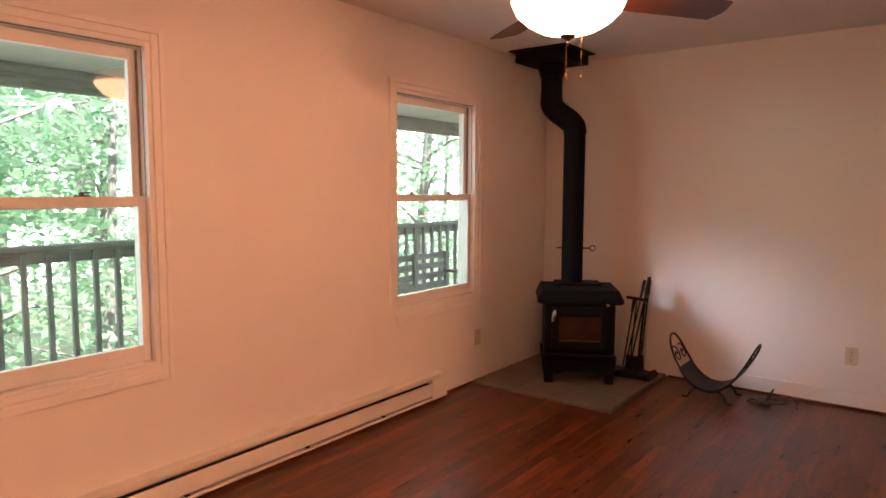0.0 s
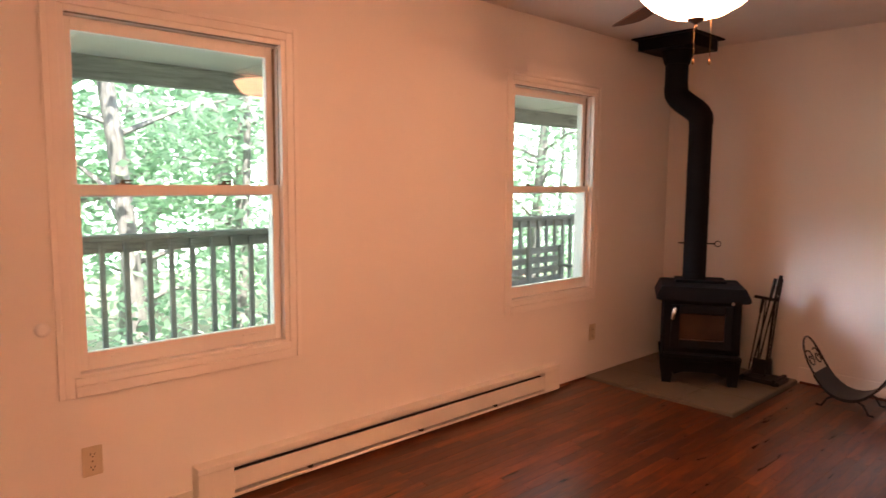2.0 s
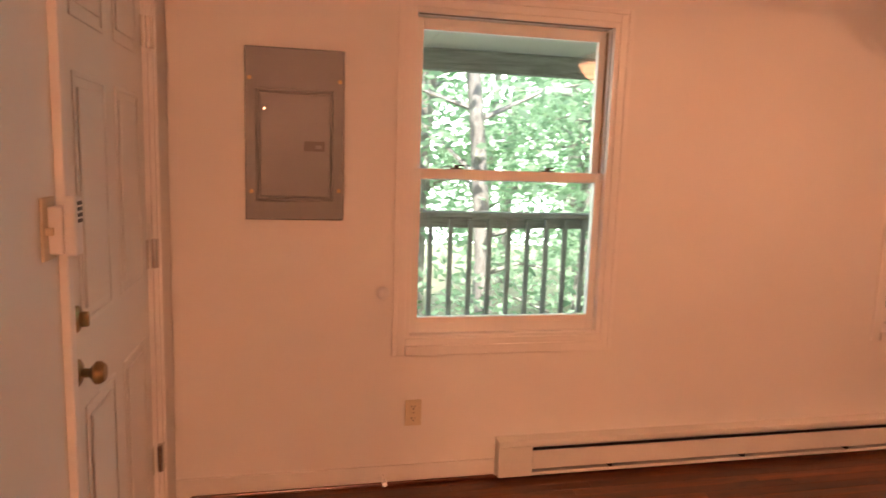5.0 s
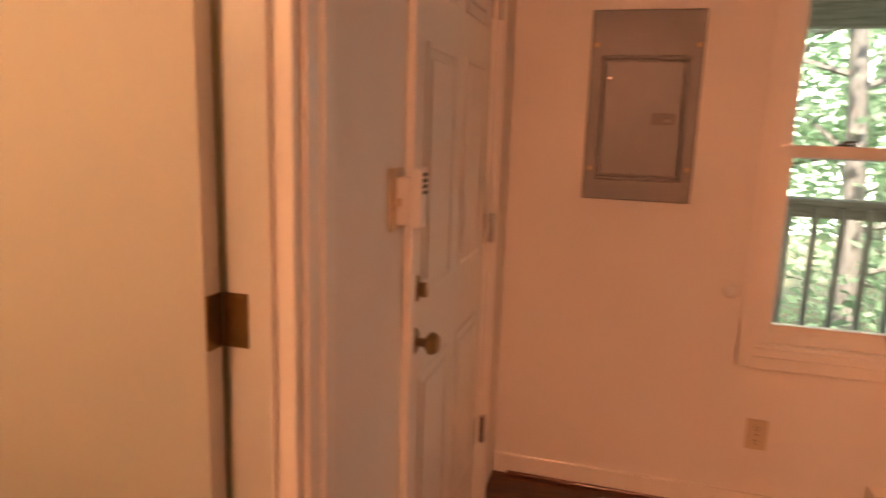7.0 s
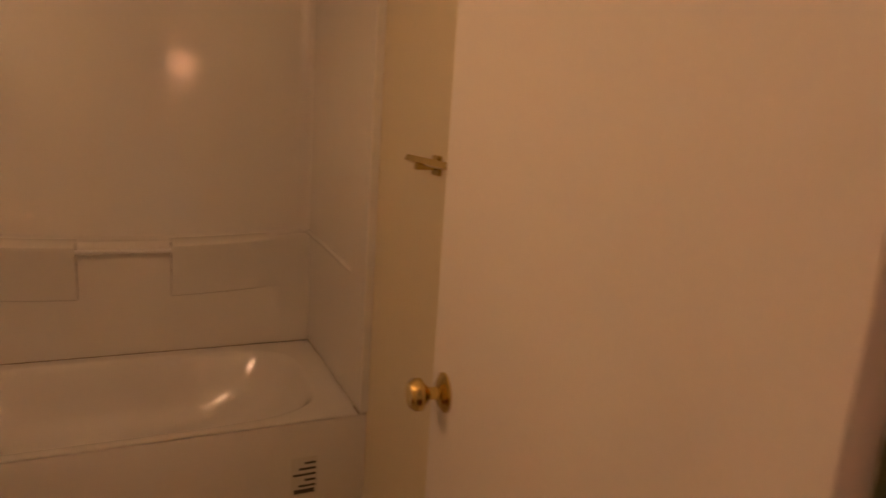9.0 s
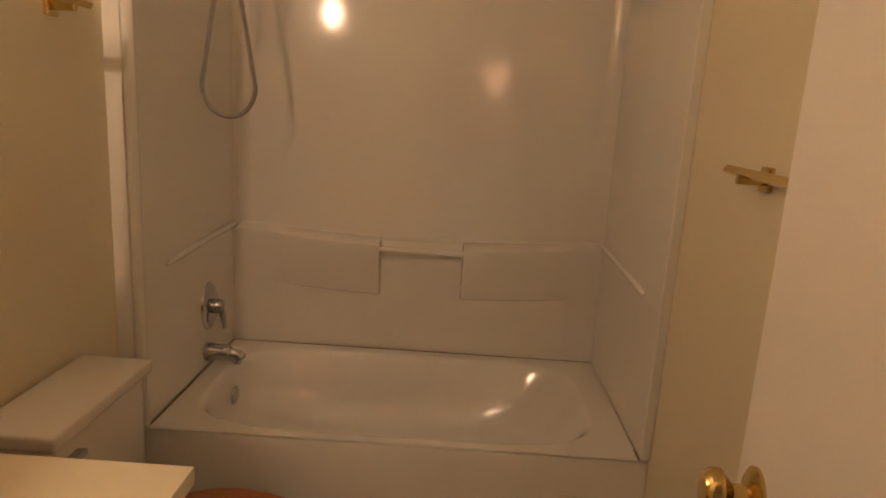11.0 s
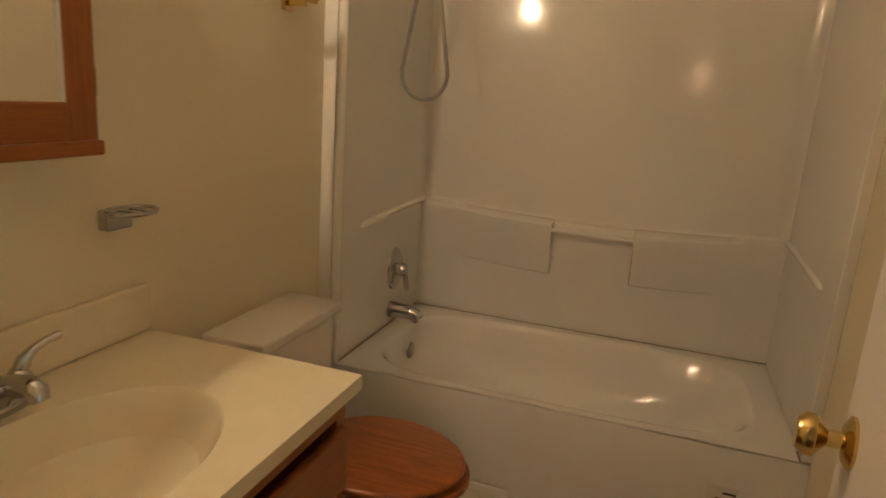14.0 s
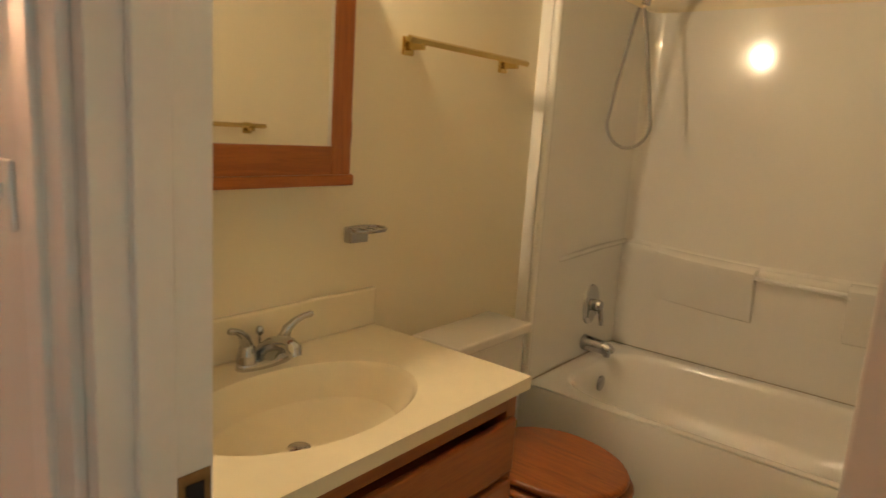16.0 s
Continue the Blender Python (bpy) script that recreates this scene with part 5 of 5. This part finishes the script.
def railing(a, b, label):
    a, b = Vector(a), Vector(b)
    d = (b - a).normalized()
    side = Vector((-d.y, d.x, 0))
    r = thing("porch_railing", tuple((a + b) / 2 + Vector((0, 0, -0.1))), label, "railing", "porch railings")
    m = Matrix((d, side, Vector((0, 0, 1)))).transposed().to_4x4()
    m.translation = a
    ln = (b - a).length

    def slab(lo, hi):
        bm = solid(lo, hi, 0.004)
        bm.transform(m)
        return bm
    part("top_rail", slab((0, -0.07, 0.985), (ln, 0.07, 1.02)), porch_wood, r)
    part("upper_rail", slab((0, -0.02, 0.895), (ln, 0.02, 0.984)), porch_wood, r)
    part("lower_rail", slab((0, -0.02, 0.0), (ln, 0.02, 0.07)), porch_wood, r)
    k = 0.08
    while k < ln - 0.04:
        part("baluster", slab((k - 0.018, 0.021, -0.02), (k + 0.018, 0.055, 0.97)), porch_post, r)
        k += 0.158
    for k in (0.0, ln):
        part("post", slab((k - 0.045, -0.045, -0.1), (k + 0.045, 0.045, 0.983)), porch_post, r)
    return r


railing((PR, 7.4, 0), (PR, -2.6, 0), "weathered grey wooden porch railing with square balusters")
railing((-0.25, 7.5, 0), (PR, 7.5, 0), "weathered grey wooden porch railing at the porch end")

be = thing("porch_bench", (-1.7, 6.0, -0.1), "weathered grey slatted wooden porch bench", "bench")
for k in range(4):
    part("back_slat", solid((-1.98 + 0.012 * k, 5.2, 0.62 - 0.11 * k), (-1.955 + 0.012 * k, 6.5, 0.69 - 0.11 * k), 0.004), porch_wood, be)
for k in range(5):
    part("seat_slat", solid((-1.93 + 0.095 * k, 5.2, 0.25), (-1.85 + 0.095 * k, 6.5, 0.275), 0.004), porch_wood, be)
for yy in (5.22, 5.85, 6.42):
    part("back_leg", solid((-1.953, yy, -0.1), (-1.91, yy + 0.06, 0.70), 0.004), porch_post, be)
    part("front_leg", solid((-1.53, yy, -0.1), (-1.48, yy + 0.06, 0.249), 0.004), porch_post, be)
for yy in (5.22, 6.42):
    part("arm_rest", solid((-1.95, yy - 0.01, 0.45), (-1.47, yy + 0.07, 0.48), 0.004), porch_wood, be)

# ---- woods ----
bm = bmesh.new()
bmesh.ops.create_grid(bm, x_segments=40, y_segments=40, size=90)
for v in bm.verts:
    v.co.z = -1.3 + 0.3 * noise.noise(v.co * 0.15) - (0.06 * max(0, -v.co.x - 3) if v.co.x > -25 else 1.32)
setting("ground", bm, forest_floor, "leafy green forest floor", "ground", smooth=60)


def leaves(rng, centres, radii, count, size):
    """Many small leaf blades round clump centres, as one mesh."""
    c = np.array(centres)[rng.integers(0, len(centres), count)]
    rr = np.array(radii)[rng.integers(0, len(radii), count)][:, None]
    p = c + rng.normal(0, 0.5, (count, 3)) * rr * np.array([1, 1, 0.55])
    a = rng.normal(0, 1, (count, 3))
    a[:, 2] *= 0.5
    a /= np.linalg.norm(a, axis=1)[:, None]
    b = np.cross(a, rng.normal(0, 1, (count, 3)))
    b /= np.linalg.norm(b, axis=1)[:, None]
    s = size * rng.uniform(0.6, 1.4, (count, 1))
    v = np.stack([p - a * s, p + b * s * 0.45, p + a * s, p - b * s * 0.45], 1).reshape(-1, 3)
    f = np.arange(count * 4).reshape(-1, 4)
    me = bpy.data.meshes.new("crown")
    me.from_pydata(v.tolist(), [], f.tolist())
    return me


def tree(seed, height, girth, leaf_count, mat, low):
    rng = np.random.default_rng(seed)
    t = thing("tree", (0, 0, 0), "slender forest tree with pale green leaves", "tree", "trees of the woods")
    bm = bmesh.new()
    lean = rng.normal(0, 0.03, 2)
    pts = [(lean[0] * z + 0.08 * math.sin(z * 0.7 + seed), lean[1] * z + 0.08 * math.cos(z * 0.5 + seed), z) for z in np.linspace(0, height, 12)]
    tube(bm, pts, [girth * (1 - 0.7 * k / 11) for k in range(12)], 10)
    centres = []
    for k in range(13):
        z = rng.uniform(low, 0.97) * height
        i = min(10, int(z / height * 11))
        base = Vector(pts[i]).lerp(Vector(pts[i + 1]), z / height * 11 - i)
        a = rng.uniform(0, 2 * math.pi)
        ln = rng.uniform(0.8, 2.3)
        tip = base + Vector((ln * math.cos(a), ln * math.sin(a), rng.uniform(0.0, 0.7)))
        mid_ = base.lerp(tip, 0.5) + Vector((0, 0, 0.12))
        tube(bm, [base, mid_, tip], [girth * 0.3, girth * 0.18, girth * 0.06], 6)
        centres += [tuple(tip), tuple(mid_), tuple(tip + Vector(rng.normal(0, 0.5, 3)))]
    part("trunk", bm, bark, t, smooth=60, local=True)
    me = leaves(rng, centres, [0.7, 1.0, 1.4], leaf_count, 0.085)
    me.materials.append(mat)
    cr = new("crown", me)
    cr.parent = t
    return t


kinds = [tree(3, 9.5, 0.13, 2600, leaf_light, 0.12), tree(8, 11, 0.17, 2400, leaf_mid, 0.18), tree(14, 8.0, 0.08, 2600, leaf_light, 0.08), tree(21, 12, 0.2, 2200, leaf_mid, 0.22)]
rng = np.random.default_rng(5)
spots = [(-5.2, 2.9), (-6.0, 0.6), (-6.4, 4.6), (-6.8, 7.5), (-5.6, 10.5), (-4.3, 13.0), (-7.5, 13.5), (-8.2, 2.4), (-8.6, 5.8), (-9.5, 9.0), (-9.8, 0.2), (-10.5, 12.5), (-11, 4.2), (-11.5, 7.0), (-12.5, 16), (-6.2, 17.5), (-9, 19), (-13, 10.5), (-14, 2.5), (-14.5, 6.0), (-15, 13), (-8, -2.5), (-12, -1.5), (-3.2, 17.0), (-15.5, 20), (-17, 9), (-17, 17), (-11, 23), (-5, 23), (-18, 4), (-14, 27), (-8, 28), (-19, 24), (-20, 14)]
for i, (x, y) in enumerate(spots):
    m = pose(x, y, -1.3 - 0.06 * max(0, -x - 3) - 0.2, 0, 0, float(rng.uniform(0, 360)))
    if i < 4:
        kinds[i].matrix_basis = m
    else:
        copy_thing(kinds[i % 4], m)
# low growth of the wood
rng = np.random.default_rng(11)
cs = [(float(rng.uniform(-13, -4.0)), float(rng.uniform(-4, 24)), float(rng.uniform(-1.5, 0.9))) for k in range(190)]
me = leaves(rng, cs, [0.6, 0.9, 1.3], 17000, 0.075)
me.materials.append(leaf_light)
tagged(new("undergrowth", me), "dense pale green undergrowth beyond the porch", "undergrowth", kind="stuff")
# far wood, a plain backdrop sheet that glows in place of daylit haze
bd_m = bpy.data.materials.new("far_wood_glow")
bd_m.use_nodes = True
t = bd_m.node_tree
b = t.nodes["Principled BSDF"]
co, n1 = t.nodes.new("ShaderNodeTexCoord"), t.nodes.new("ShaderNodeTexNoise")
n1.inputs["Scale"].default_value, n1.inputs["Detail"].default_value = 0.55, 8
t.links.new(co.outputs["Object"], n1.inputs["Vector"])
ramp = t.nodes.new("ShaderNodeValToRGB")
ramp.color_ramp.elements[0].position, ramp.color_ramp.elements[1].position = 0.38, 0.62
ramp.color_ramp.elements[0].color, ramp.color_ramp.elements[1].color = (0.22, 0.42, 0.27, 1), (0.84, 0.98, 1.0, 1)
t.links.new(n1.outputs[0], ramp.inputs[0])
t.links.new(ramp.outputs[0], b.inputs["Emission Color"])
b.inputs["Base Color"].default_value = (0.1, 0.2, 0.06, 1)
# emission supplies the outdoor brightness and lights the leaves from behind
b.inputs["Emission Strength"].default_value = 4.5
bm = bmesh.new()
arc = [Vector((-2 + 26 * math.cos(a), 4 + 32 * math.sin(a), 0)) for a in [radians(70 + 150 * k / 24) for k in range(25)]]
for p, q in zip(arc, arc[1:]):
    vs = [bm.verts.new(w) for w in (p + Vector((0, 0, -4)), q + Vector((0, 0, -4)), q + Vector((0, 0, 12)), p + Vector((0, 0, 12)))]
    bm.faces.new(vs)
setting("backdrop", bm, bd_m, "glowing backdrop sheet coloured as hazy pale green far wood", "backdrop")

# ---- floor pieces ----
rng = random.Random(4)
W = 0.0572
x = 0.001
meshes = {}
rest = bmesh.new()
while x < EAST - 0.02:
    y = 0.001 - rng.uniform(0, 0.9)
    while y < NORTH:
        ln = rng.choice((0.6, 0.75, 0.9, 1.2, 1.2, 1.5))
        a, b_ = max(y, 0.001), min(y + ln, NORTH - 0.001)
        if x < 1.07 and b_ > 4.218:
            b_ = min(b_, 4.218)
        if b_ - a > 0.02:
            if x < 2.75:
                key = round(b_ - a, 3)
                if key not in meshes:
                    bm = solid((0.0003, 0.0003, -0.012), (W - 0.0003, key - 0.0003, 0.0), 0.0006, 1)
                    me = bpy.data.meshes.new("plank")
                    bm.to_mesh(me)
                    bm.free()
                    me.materials.append(plank_wood)
                    meshes[key] = me
                o = new("plank", meshes[key])
                o.location = (x, a, 0)
                o.parent = floor
            else:
                box(rest, (x + 0.0003, a + 0.0003, -0.012), (x + W - 0.0003, b_ - 0.0003, 0.0))
        y += ln
    x += W
tagged(part("floor_boards", rest, plank_wood, floor), "dark cherry-toned floor boards", kind="stuff")
tile = bpy.data.meshes.new("tile")
bm = solid((0.003, 0.003, 0.0), (0.353, 0.352, 0.012), 0.003, 1)
bm.to_mesh(tile)
bm.free()
tile.materials.append(hearth_tile)
for i in range(3):
    for j in range(3):
        o = new("tile", tile)
        o.parent = hearth
        o.matrix_basis = hearth.matrix_basis.inverted() @ pose(0.003 + 0.3545 * i, 4.222 + 0.3535 * j, 0.0085)
